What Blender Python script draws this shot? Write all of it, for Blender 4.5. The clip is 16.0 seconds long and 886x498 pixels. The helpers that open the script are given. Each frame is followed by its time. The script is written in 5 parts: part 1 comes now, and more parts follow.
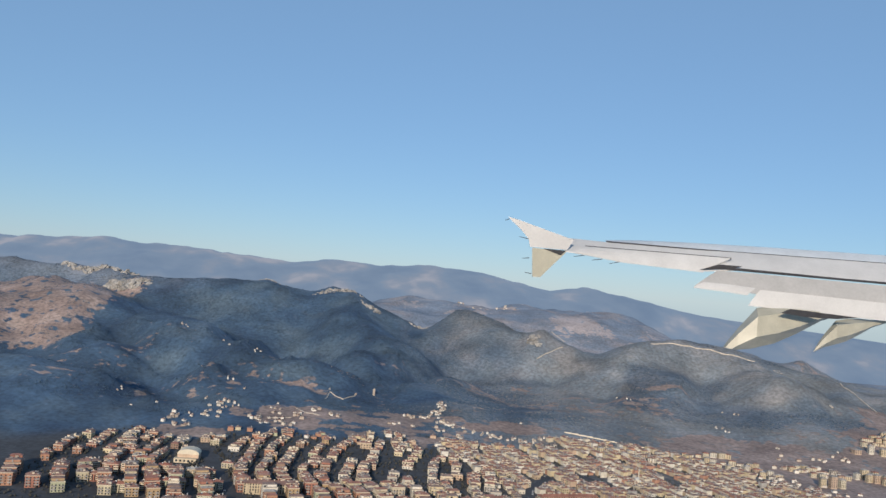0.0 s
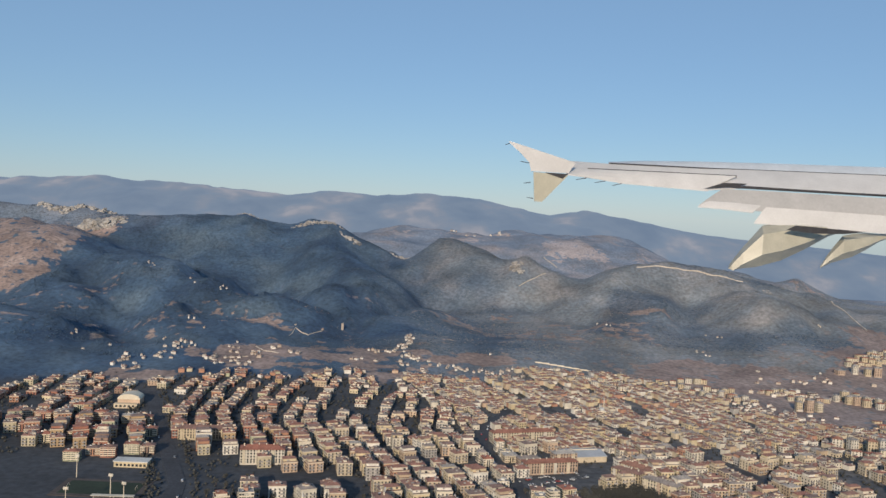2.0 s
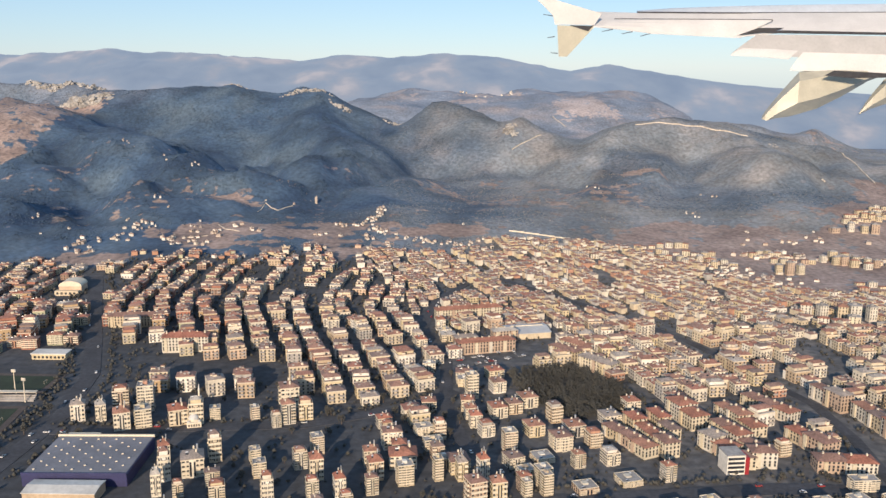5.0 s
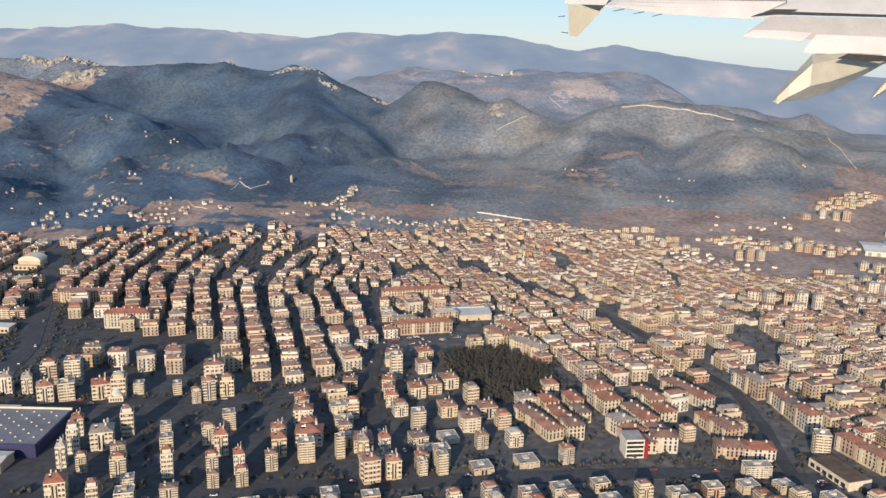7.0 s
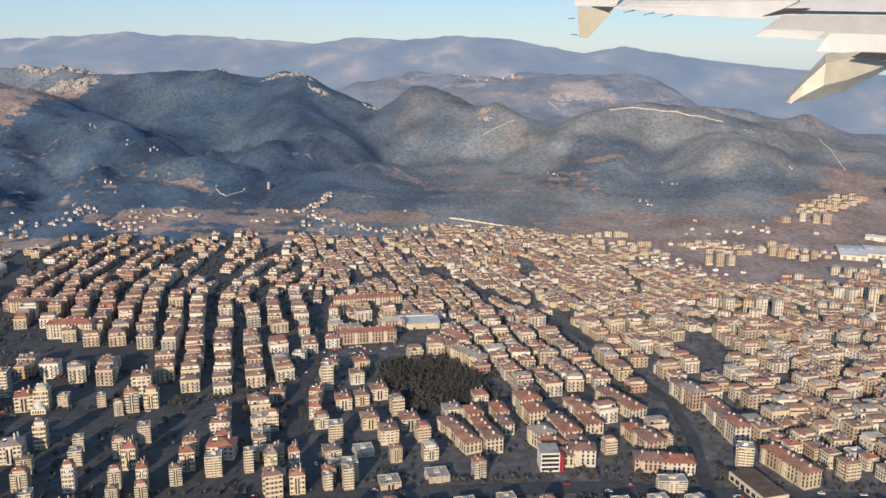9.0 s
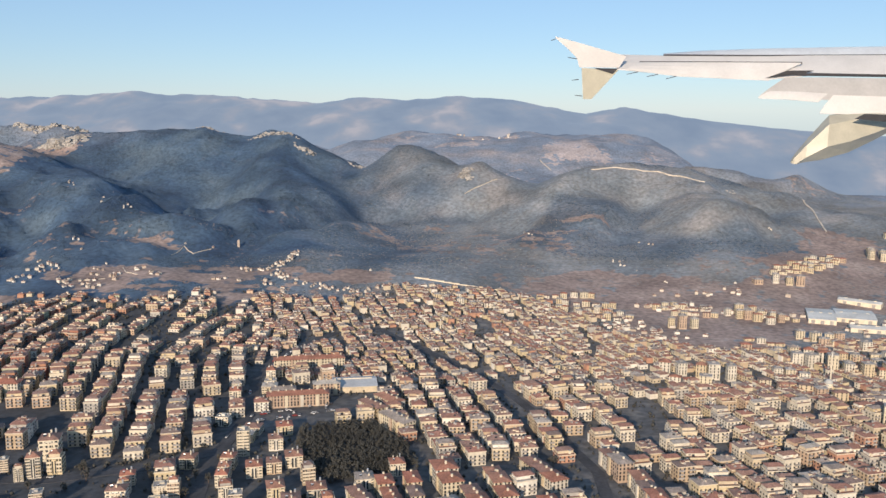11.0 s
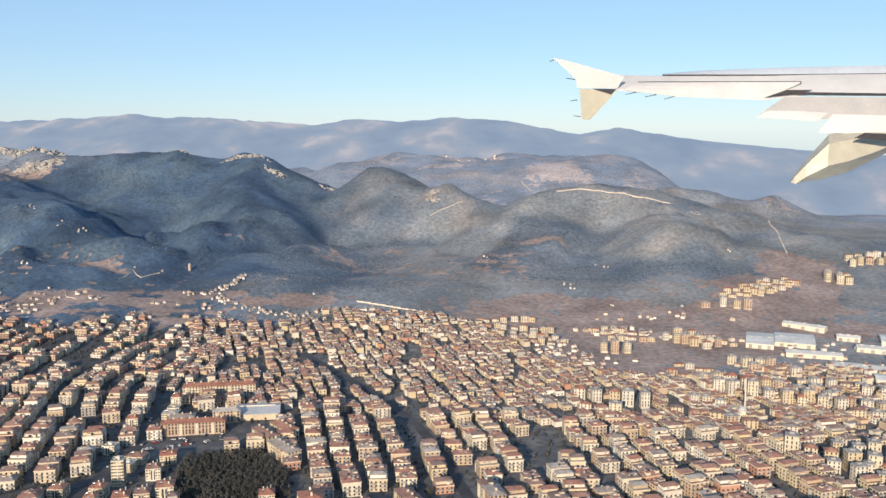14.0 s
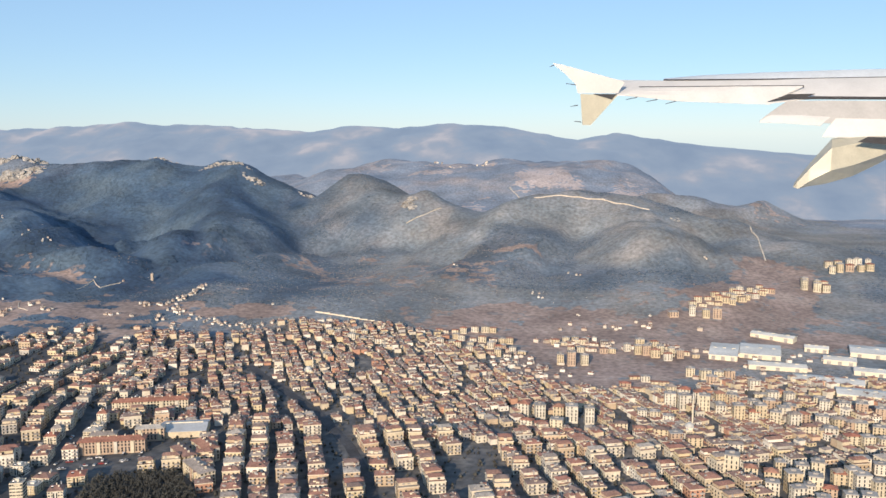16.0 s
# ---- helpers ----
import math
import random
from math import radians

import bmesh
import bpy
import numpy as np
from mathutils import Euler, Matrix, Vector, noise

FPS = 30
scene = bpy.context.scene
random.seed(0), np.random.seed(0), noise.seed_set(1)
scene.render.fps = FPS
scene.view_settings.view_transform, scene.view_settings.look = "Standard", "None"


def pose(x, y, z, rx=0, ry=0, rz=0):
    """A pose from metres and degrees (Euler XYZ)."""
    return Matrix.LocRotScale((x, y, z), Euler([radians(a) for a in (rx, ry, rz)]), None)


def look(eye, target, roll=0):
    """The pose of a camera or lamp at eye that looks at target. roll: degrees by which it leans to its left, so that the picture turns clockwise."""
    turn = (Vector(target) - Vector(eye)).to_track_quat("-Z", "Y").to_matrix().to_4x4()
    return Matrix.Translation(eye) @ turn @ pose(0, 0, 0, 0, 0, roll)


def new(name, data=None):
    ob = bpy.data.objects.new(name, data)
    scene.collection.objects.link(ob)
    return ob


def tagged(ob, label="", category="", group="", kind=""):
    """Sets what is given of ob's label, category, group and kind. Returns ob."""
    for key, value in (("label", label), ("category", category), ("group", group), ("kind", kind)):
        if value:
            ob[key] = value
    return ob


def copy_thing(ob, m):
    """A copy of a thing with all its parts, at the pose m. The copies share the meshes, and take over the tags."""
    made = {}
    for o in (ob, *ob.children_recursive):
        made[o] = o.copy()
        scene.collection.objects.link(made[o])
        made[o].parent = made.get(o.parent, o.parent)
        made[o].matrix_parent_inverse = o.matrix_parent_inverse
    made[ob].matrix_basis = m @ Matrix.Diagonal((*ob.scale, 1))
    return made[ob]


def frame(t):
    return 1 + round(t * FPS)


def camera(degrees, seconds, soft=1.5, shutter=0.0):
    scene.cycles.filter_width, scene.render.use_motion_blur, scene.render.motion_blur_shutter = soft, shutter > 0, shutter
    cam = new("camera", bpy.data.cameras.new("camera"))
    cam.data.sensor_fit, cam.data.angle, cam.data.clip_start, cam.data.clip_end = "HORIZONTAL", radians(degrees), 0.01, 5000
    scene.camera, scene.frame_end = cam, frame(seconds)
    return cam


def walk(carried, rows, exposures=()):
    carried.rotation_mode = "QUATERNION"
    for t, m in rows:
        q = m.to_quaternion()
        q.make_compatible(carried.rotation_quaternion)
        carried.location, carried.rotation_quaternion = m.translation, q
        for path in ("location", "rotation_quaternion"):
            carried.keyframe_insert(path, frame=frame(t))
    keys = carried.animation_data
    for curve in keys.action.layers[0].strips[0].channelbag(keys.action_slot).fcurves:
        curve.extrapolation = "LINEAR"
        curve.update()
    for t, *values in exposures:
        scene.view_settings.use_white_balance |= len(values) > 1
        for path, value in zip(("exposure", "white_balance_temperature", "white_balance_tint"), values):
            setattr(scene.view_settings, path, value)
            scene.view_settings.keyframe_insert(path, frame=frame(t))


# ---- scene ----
cam = camera(54.1, 16.0, soft=1.5)
METRES, EYE, TILT, LEAN, TURN = 455.0, 181.0, 1.8, -5.47, 0.0
PATH = [
    (0, (7.514, -3.879, 179.588), (7.498, -1.88, 179.66), 4.8),
    (0.5, (20.995, 6.353, 180.852), (20.98, 8.352, 180.904), 4.6),
    (1, (35.684, 18.693, 182.402), (35.669, 20.693, 182.418), 4.3),
    (1.5, (49.727, 29.247, 182.895), (49.706, 31.247, 182.861), 3.7),
    (2, (63.554, 40.759, 184.173), (63.522, 42.756, 184.077), 2.9),
    (2.5, (75.647, 53.574, 184.732), (75.599, 55.567, 184.576), 2.1),
    (3, (87.929, 64.132, 186.989), (87.865, 66.118, 186.766), 1.1),
    (3.5, (101.004, 73.205, 187.728), (100.921, 75.184, 187.45), 0.5),
    (4, (113.641, 80.257, 188.615), (113.545, 82.227, 188.281), 0.2),
    (4.5, (125.67, 84.355, 189.234), (125.566, 86.316, 188.855), 0.2),
    (5, (140.239, 86.358, 190.007), (140.126, 88.312, 189.593), 0.5),
    (5.2, (145.894, 87.564, 190.778), (145.777, 89.514, 190.35), 0.5),
    (7.3, (201.481, 83.501, 194.283), (201.326, 85.44, 193.821), 1.1),
    (7.5, (206.555, 82.712, 194.612), (206.396, 84.651, 194.151), 1.0),
    (8, (219.899, 84.905, 195.784), (219.727, 86.843, 195.323), 0.8),
    (10.3, (278.389, 113.589, 195.415), (278.16, 115.537, 195.023), 0.3),
    (10.5, (283.453, 114.323, 195.202), (283.221, 116.275, 194.831), 0.4),
    (11, (296.331, 117.429, 195.207), (296.095, 119.388, 194.883), 0.6),
    (11.5, (308.018, 119.717, 195.537), (307.779, 121.68, 195.237), 0.6),
    (12, (320.834, 122.411, 196.273), (320.592, 124.374, 195.981), 0.6),
    (12.5, (332.63, 125.112, 196.767), (332.383, 127.075, 196.477), 0.6),
    (13, (345.846, 127.455, 197.165), (345.593, 129.418, 196.879), 0.5),
    (13.5, (357.931, 129.586, 198.022), (357.671, 131.548, 197.74), 0.3),
    (14, (370.562, 134.603, 197.927), (370.293, 136.565, 197.649), 0.3),
    (14.5, (382.335, 141.72, 198.112), (382.057, 143.682, 197.838), 0.1),
    (15, (394.432, 149.004, 197.89), (394.148, 150.965, 197.62), 0.1),
    (15.5, (405.747, 156.142, 197.785), (405.459, 158.103, 197.518), 0.1),
    (16, (418.279, 164.502, 197.521), (417.986, 166.463, 197.257), 0.0),
]
walk(cam, [(t, look(eye, target, roll)) for t, eye, target, roll in PATH],
     [(0, -0.2, 5200, 10), (2, -0.28, 5400, 11), (2.6, -0.22, 5550, 12), (3.5, 0.08, 5680, 13), (4, 0.26, 5680, 14), (5, 0.27, 5680, 14), (8, 0.14, 5600, 14), (10.5, 0.1, 5560, 13), (11.2, 0.2, 5560, 13), (12.5, 0.33, 5560, 12), (16, 0.33, 5560, 12)])

# ---- sky and sun ----
SUN_AZ, SUN_EL = radians(190), radians(17)
world = bpy.data.worlds.new("sky")
scene.world = world
world.use_nodes = True
wn = world.node_tree.nodes
sky = wn.new("ShaderNodeTexSky")
sky.sky_type = "NISHITA"
sky.sun_disc = False
sky.sun_elevation, sky.sun_rotation = SUN_EL, SUN_AZ
sky.air_density, sky.dust_density, sky.ozone_density = 0.9, 0.05, 2.0
wn["Background"].inputs["Strength"].default_value = 0.105
veil = wn.new("ShaderNodeMix")  # an even winter haze over the clear sky
veil.data_type = "RGBA"
veil.inputs[0].default_value = 0.54
veil.inputs[7].default_value = (3.3, 4.4, 5.1, 1)
world.node_tree.links.new(sky.outputs[0], veil.inputs[6])
world.node_tree.links.new(veil.outputs[2], wn["Background"].inputs["Color"])

sun = new("sun", bpy.data.lights.new("sun", "SUN"))
sun.data.energy, sun.data.angle, sun.data.color = 4.9, radians(0.6), (1.0, 0.745, 0.46)
to_sun = Vector((math.sin(SUN_AZ) * math.cos(SUN_EL), math.cos(SUN_AZ) * math.cos(SUN_EL), math.sin(SUN_EL)))
sun.matrix_world = look((0, 0, 900), Vector((0, 0, 900)) - to_sun)


# ---- materials ----
def node(tree, kind, **values):
    n = tree.nodes.new(kind)
    for key, value in values.items():
        n.inputs[key].default_value = value
    return n


def mix(tree, a, b, fac, blend="MIX"):
    n = tree.nodes.new("ShaderNodeMix")
    n.data_type, n.blend_type = "RGBA", blend
    for socket, value in ((n.inputs[6], a), (n.inputs[7], b), (n.inputs[0], fac)):
        if isinstance(value, bpy.types.NodeSocket):
            tree.links.new(value, socket)
        elif isinstance(value, tuple):
            socket.default_value = (*value, 1)
        else:
            socket.default_value = value
    return n.outputs[2]


def ramp(tree, fac, stops, constant=False):
    n = tree.nodes.new("ShaderNodeValToRGB")
    if constant:
        n.color_ramp.interpolation = "CONSTANT"
    while len(n.color_ramp.elements) < len(stops):
        n.color_ramp.elements.new(0.5)
    for e, (at, colour) in zip(n.color_ramp.elements, stops):
        e.position, e.color = at, (*colour, 1)
    tree.links.new(fac, n.inputs[0])
    return n.outputs[0]


def place(tree):
    return tree.nodes.new("ShaderNodeNewGeometry").outputs["Position"]


def noise_of(tree, size, detail=4.0, at=None):
    """Noise whose features are about that many metres large."""
    n = node(tree, "ShaderNodeTexNoise", Scale=1.0 / size, Detail=detail)
    tree.links.new(at or place(tree), n.inputs["Vector"])
    return n.outputs["Fac"]


def material(name, colour, rough=0.8, metal=0.0, grain=(3.0, 0.25), stain=(25.0, 0.25), bump=0.0, paint=None):
    """A weathered surface. colour: one colour, or a function that returns a colour socket. grain and stain: size in metres and strength."""
    m = bpy.data.materials.new(name)
    m.use_nodes = True
    tree = m.node_tree
    b = tree.nodes["Principled BSDF"]
    base = colour(tree) if callable(colour) else mix(tree, colour, colour, 0.0)
    for size, strength in (grain, stain):
        fac = noise_of(tree, size)
        shade = ramp(tree, fac, [(0.3, (1 - strength,) * 3), (0.7, (1 + strength,) * 3)])
        base = mix(tree, base, shade, 1.0, "MULTIPLY")
    tree.links.new(base, b.inputs["Base Color"])
    b.inputs["Roughness"].default_value, b.inputs["Metallic"].default_value = rough, metal
    if bump:
        bn = node(tree, "ShaderNodeBump", Strength=0.6, Distance=bump)
        tree.links.new(noise_of(tree, grain[0], 6.0), bn.inputs["Height"])
        tree.links.new(bn.outputs[0], b.inputs["Normal"])
    return m


def by_object(stops):
    def make(tree):
        return ramp(tree, tree.nodes.new("ShaderNodeObjectInfo").outputs["Random"], stops, True)
    return make


def by_island(stops):
    def make(tree):
        return ramp(tree, tree.nodes.new("ShaderNodeNewGeometry").outputs["Random Per Island"], stops, True)
    return make


WALLS = [(0.0, (0.55, 0.47, 0.34)), (0.2, (0.60, 0.55, 0.45)), (0.4, (0.57, 0.48, 0.31)), (0.54, (0.46, 0.36, 0.25)),
         (0.66, (0.70, 0.66, 0.58)), (0.84, (0.52, 0.39, 0.28)), (0.9, (0.44, 0.25, 0.17)), (0.95, (0.40, 0.38, 0.35))]
ROOFS = [(0.0, (0.30, 0.14, 0.095)), (0.22, (0.24, 0.145, 0.115)), (0.42, (0.31, 0.165, 0.115)), (0.60, (0.2, 0.145, 0.125)),
         (0.74, (0.32, 0.135, 0.09)), (0.88, (0.29, 0.25, 0.22)), (0.95, (0.40, 0.37, 0.33))]
wall_paint = material("rendered_wall", by_object(WALLS), 0.85, grain=(1.6, 0.12), stain=(9.0, 0.14))
wall_far = material("rendered_wall_far", by_island(WALLS), 0.85, grain=(1.6, 0.12), stain=(9.0, 0.14))
roof_tile = material("clay_roof_tiles", by_object(ROOFS), 0.85, grain=(0.9, 0.3), stain=(6.0, 0.25), bump=0.12)
REDS = [(0.0, (0.40, 0.22, 0.14)), (0.25, (0.34, 0.16, 0.11)), (0.45, (0.42, 0.30, 0.17)), (0.6, (0.28, 0.19, 0.14)), (0.75, (0.48, 0.42, 0.29)), (0.9, (0.40, 0.40, 0.27))]
PALES = [(0.0, (0.66, 0.63, 0.57)), (0.4, (0.55, 0.5, 0.43)), (0.75, (0.42, 0.36, 0.3))]
wall_red = material("salmon_render_far", by_island(REDS), 0.85, grain=(1.6, 0.12), stain=(9.0, 0.14))
red_render = material("salmon_render", by_object(REDS), 0.85, grain=(1.6, 0.12), stain=(9.0, 0.14))
wall_pale = material("whitewashed_wall_far", by_island(PALES), 0.85, grain=(1.6, 0.12), stain=(9.0, 0.14))
flat_cream = material("cream_render", by_object([(0.0, (0.54, 0.48, 0.36)), (0.35, (0.50, 0.42, 0.29)), (0.6, (0.56, 0.52, 0.44)), (0.85, (0.42, 0.32, 0.24))]), 0.85, grain=(1.6, 0.1), stain=(9.0, 0.12))
# tile colours mixed with mauve grey, to paint the haze over distant roofs
roof_hazed = material("clay_roof_tiles_far", by_island([(at, tuple(0.72 * c + 0.28 * g for c, g in zip(colour, (0.21, 0.175, 0.165)))) for at, colour in ROOFS]), 0.85, grain=(0.9, 0.3), stain=(6.0, 0.25))
concrete = material("concrete", (0.33, 0.31, 0.29), 0.9, grain=(1.2, 0.2), stain=(8.0, 0.25))
white_paint = material("white_paint", (0.66, 0.585, 0.45), 0.6, grain=(1.0, 0.08), stain=(7.0, 0.1))
pane_dark = material("window_glass", (0.035, 0.04, 0.05), 0.15, grain=(2.0, 0.3), stain=(9.0, 0.3))
tank_metal = material("tank_metal", (0.7, 0.7, 0.7), 0.35, 0.6, grain=(0.6, 0.1), stain=(3.0, 0.1))
asphalt = material("asphalt", (0.055, 0.057, 0.066), 0.9, grain=(2.0, 0.25), stain=(22.0, 0.3))
pale_track = material("gravel_track", (0.52, 0.46, 0.38), 0.95, grain=(2.5, 0.2), stain=(14.0, 0.25))
limestone = material("limestone", (0.33, 0.31, 0.285), 0.95, grain=(4.0, 0.35), stain=(20.0, 0.3), bump=1.2)
shed_roof = material("shed_roof_sheet", (0.62, 0.60, 0.55), 0.6, 0.0, grain=(2.0, 0.1), stain=(18.0, 0.2))
bark = material("bark", (0.12, 0.085, 0.06), 0.95)


def leaf_colour(stops):
    def make(tree):
        return ramp(tree, tree.nodes.new("ShaderNodeNewGeometry").outputs["Random Per Island"], stops)
    return make


# hill foliage is blued and lightened: distance haze put into its colour
hazy_pine_leaves = material("pine_foliage", leaf_colour([(0.0, (0.042, 0.076, 0.128)), (0.5, (0.053, 0.09, 0.146)), (1.0, (0.068, 0.11, 0.162))]), 0.9, grain=(6.0, 0.2), stain=(70.0, 0.3))
hazy_scrub_leaves = material("scrub_foliage", leaf_colour([(0.0, (0.17, 0.198, 0.22)), (0.5, (0.195, 0.21, 0.226)), (1.0, (0.22, 0.22, 0.224))]), 0.9, grain=(6.0, 0.2), stain=(70.0, 0.3))
park_leaves = material("park_foliage", (0.058, 0.057, 0.05), 0.9, grain=(1.5, 0.35), stain=(18.0, 0.3))


def ground_colour(tree):
    cover = tree.nodes.new("ShaderNodeVertexColor")
    cover.layer_name = "cover"
    parts = tree.nodes.new("ShaderNodeSeparateColor")
    tree.links.new(cover.outputs["Color"], parts.inputs[0])
    # pine and scrub ground carry the same painted haze
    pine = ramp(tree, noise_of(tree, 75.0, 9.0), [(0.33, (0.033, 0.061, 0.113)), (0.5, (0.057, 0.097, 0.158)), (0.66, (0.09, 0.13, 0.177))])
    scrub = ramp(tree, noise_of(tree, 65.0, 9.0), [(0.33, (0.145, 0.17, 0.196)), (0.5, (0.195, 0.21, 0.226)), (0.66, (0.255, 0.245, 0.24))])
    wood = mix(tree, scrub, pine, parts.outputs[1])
    earth = ramp(tree, noise_of(tree, 40.0, 8.0), [(0.3, (0.22, 0.165, 0.145)), (0.55, (0.3, 0.23, 0.2)), (0.75, (0.39, 0.31, 0.265))])
    town = ramp(tree, noise_of(tree, 9.0, 6.0), [(0.3, (0.078, 0.082, 0.092)), (0.5, (0.108, 0.108, 0.112)), (0.72, (0.175, 0.166, 0.155))])
    # blue-mauve haze tint for the plain behind the hills, and its earth paled
    hazy_moor = ramp(tree, noise_of(tree, 90.0, 9.0), [(0.3, (0.175, 0.215, 0.28)), (0.5, (0.225, 0.255, 0.31)), (0.62, (0.29, 0.285, 0.31)), (0.75, (0.38, 0.335, 0.325))])
    wood = mix(tree, wood, hazy_moor, cover.outputs["Alpha"])
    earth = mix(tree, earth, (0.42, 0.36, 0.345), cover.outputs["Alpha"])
    ragged = node(tree, "ShaderNodeMapRange")
    for socket, value in zip(("From Min", "From Max", "To Min", "To Max"), (0.36, 0.64, 0.05, 0.95)):
        ragged.inputs[socket].default_value = value
    tree.links.new(noise_of(tree, 15.0, 8.0), ragged.inputs["Value"])
    gap = tree.nodes.new("ShaderNodeMath")
    gap.operation = "SUBTRACT"
    tree.links.new(parts.outputs[0], gap.inputs[0])
    tree.links.new(ragged.outputs[0], gap.inputs[1])
    patch = tree.nodes.new("ShaderNodeMath")
    patch.operation, patch.use_clamp = "MULTIPLY_ADD", True
    patch.inputs[1].default_value, patch.inputs[2].default_value = 5.0, 0.3
    tree.links.new(gap.outputs[0], patch.inputs[0])
    c = mix(tree, wood, earth, patch.outputs[0])
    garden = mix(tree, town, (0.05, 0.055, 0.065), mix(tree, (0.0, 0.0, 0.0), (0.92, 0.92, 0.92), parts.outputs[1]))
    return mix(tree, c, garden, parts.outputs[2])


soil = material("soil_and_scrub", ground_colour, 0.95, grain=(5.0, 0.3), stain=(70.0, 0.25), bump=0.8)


# ---- mesh helpers ----
def link_mesh(name, bm, mats, parent=None, label=""):
    data = bpy.data.meshes.new(name)
    bm.normal_update()
    bm.to_mesh(data)
    bm.free()
    for m in mats if isinstance(mats, (list, tuple)) else (mats,):
        data.materials.append(m)
    ob = new(name, data)
    ob.parent = parent
    return tagged(ob, label)


def part(name, bm, mats, parent, label=""):
    return link_mesh(name, bm, mats, parent, label)


def thing(name, label, category, at=(0, 0, 0), turn=0.0, group="", kind=""):
    ob = new(name)
    ob.matrix_world = pose(*at, 0, 0, turn)
    return tagged(ob, label, category, group, kind)


def box(bm, x0, y0, z0, x1, y1, z1, bevel=0.0):
    m = Matrix.Translation(((x0 + x1) / 2, (y0 + y1) / 2, (z0 + z1) / 2)) @ Matrix.Diagonal((x1 - x0, y1 - y0, z1 - z0, 1))
    got = bmesh.ops.create_cube(bm, size=1.0, matrix=m)
    if bevel:
        bmesh.ops.bevel(bm, geom=list({e for v in got["verts"] for e in v.link_edges}), offset=bevel, segments=1, affect="EDGES")
    return bm


def prism(bm, outline, axis_from, axis_to):
    """A solid from an outline of (x, z) pairs, between two y."""
    a = [bm.verts.new((x, axis_from, z)) for x, z in outline]
    b = [bm.verts.new((x, axis_to, z)) for x, z in outline]
    bm.faces.new(a)
    bm.faces.new(b[::-1])
    for i in range(len(a)):
        j = (i + 1) % len(a)
        bm.faces.new((a[j], a[i], b[i], b[j]))
    bmesh.ops.recalc_face_normals(bm, faces=bm.faces[:])
    return bm


def cylinder(bm, x, y, z0, z1, r0, r1, n=10):
    bmesh.ops.create_cone(bm, cap_ends=True, segments=n, radius1=r0, radius2=r1, depth=z1 - z0, matrix=Matrix.Translation((x, y, (z0 + z1) / 2)))
    return bm


def big_mesh(name, verts, faces, mats, slots=None, smooth=False):
    data = bpy.data.meshes.new(name)
    data.from_pydata(verts, [], faces)
    for m in mats:
        data.materials.append(m)
    if slots is not None:
        data.polygons.foreach_set("material_index", np.asarray(slots, dtype=np.int32))
    if smooth:
        data.polygons.foreach_set("use_smooth", np.ones(len(data.polygons), dtype=bool))
    data.update()
    return new(name, data)


# ---- the ground ----
def lattice(ix, iy, seed):
    h = (ix * 374761393 + iy * 668265263 + seed * 974711) & 0x7FFFFFFF
    h = ((h ^ (h >> 13)) * 1274126177) & 0x7FFFFFFF
    return ((h ^ (h >> 16)) & 0xFFFF) / 65535.0


def value_noise(x, y, size, seed=0):
    """Smooth noise of -1 to 1 with cells of that size in metres."""
    x, y = np.asarray(x, float) / size, np.asarray(y, float) / size
    ix, iy = np.floor(x).astype(np.int64), np.floor(y).astype(np.int64)
    fx, fy = x - ix, y - iy
    fx, fy = fx * fx * (3 - 2 * fx), fy * fy * (3 - 2 * fy)
    a, b = lattice(ix, iy, seed), lattice(ix + 1, iy, seed)
    c, d = lattice(ix, iy + 1, seed), lattice(ix + 1, iy + 1, seed)
    return 2 * ((a * (1 - fx) + b * fx) * (1 - fy) + (c * (1 - fx) + d * fx) * fy) - 1


def step(a, b, v):
    s = np.clip((v - a) / (b - a), 0, 1)
    return s * s * (3 - 2 * s)


# ridges: width of the flank, then spine points x, y, height
RIDGES_WEST = [
    (210, [(-1300, 1560, 112), (-750, 1580, 113), (-640, 1500, 114)]),
    (150, [(-1100, 1780, 139), (-715, 1800, 133), (-560, 1700, 135), (-440, 1690, 147), (-337, 1673, 153), (-187, 1672, 111), (-114, 1659, 104), (-33, 1622, 72), (30, 1560, 48)]),
    (170, [(-1300, 1250, 118), (-900, 1300, 120), (-600, 1400, 112), (-480, 1390, 86), (-374, 1290, 89), (-241, 1175, 69), (-142, 1010, 27)]),
]
RIDGES_MIDDLE = [
    (130, [(-900, 960, 58), (-600, 980, 60), (-365, 994, 40), (-240, 1000, 32)]),
    (110, [(-187, 1672, 122), (-150, 1500, 90), (-90, 1380, 94), (-60, 1200, 43)]),
    (130, [(60, 1640, 129), (110, 1560, 108), (165, 1546, 92), (230, 1560, 60)]),
    (160, [(356, 1500, 84), (430, 1520, 102), (503, 1541, 63), (600, 1480, 50), (700, 1400, 29)]),
]
RIDGES_EAST = [
    (120, [(503, 1520, 69), (512, 1314, 73), (520, 1240, 39)]),
    (120, [(356, 1500, 77), (340, 1330, 53), (240, 1150, 13), (116, 1056, 17), (40, 1060, 22)]),
    (120, [(560, 1830, 72), (640, 1808, 62), (720, 1830, 50)]),
]
RIDGES = RIDGES_WEST + RIDGES_MIDDLE + RIDGES_EAST


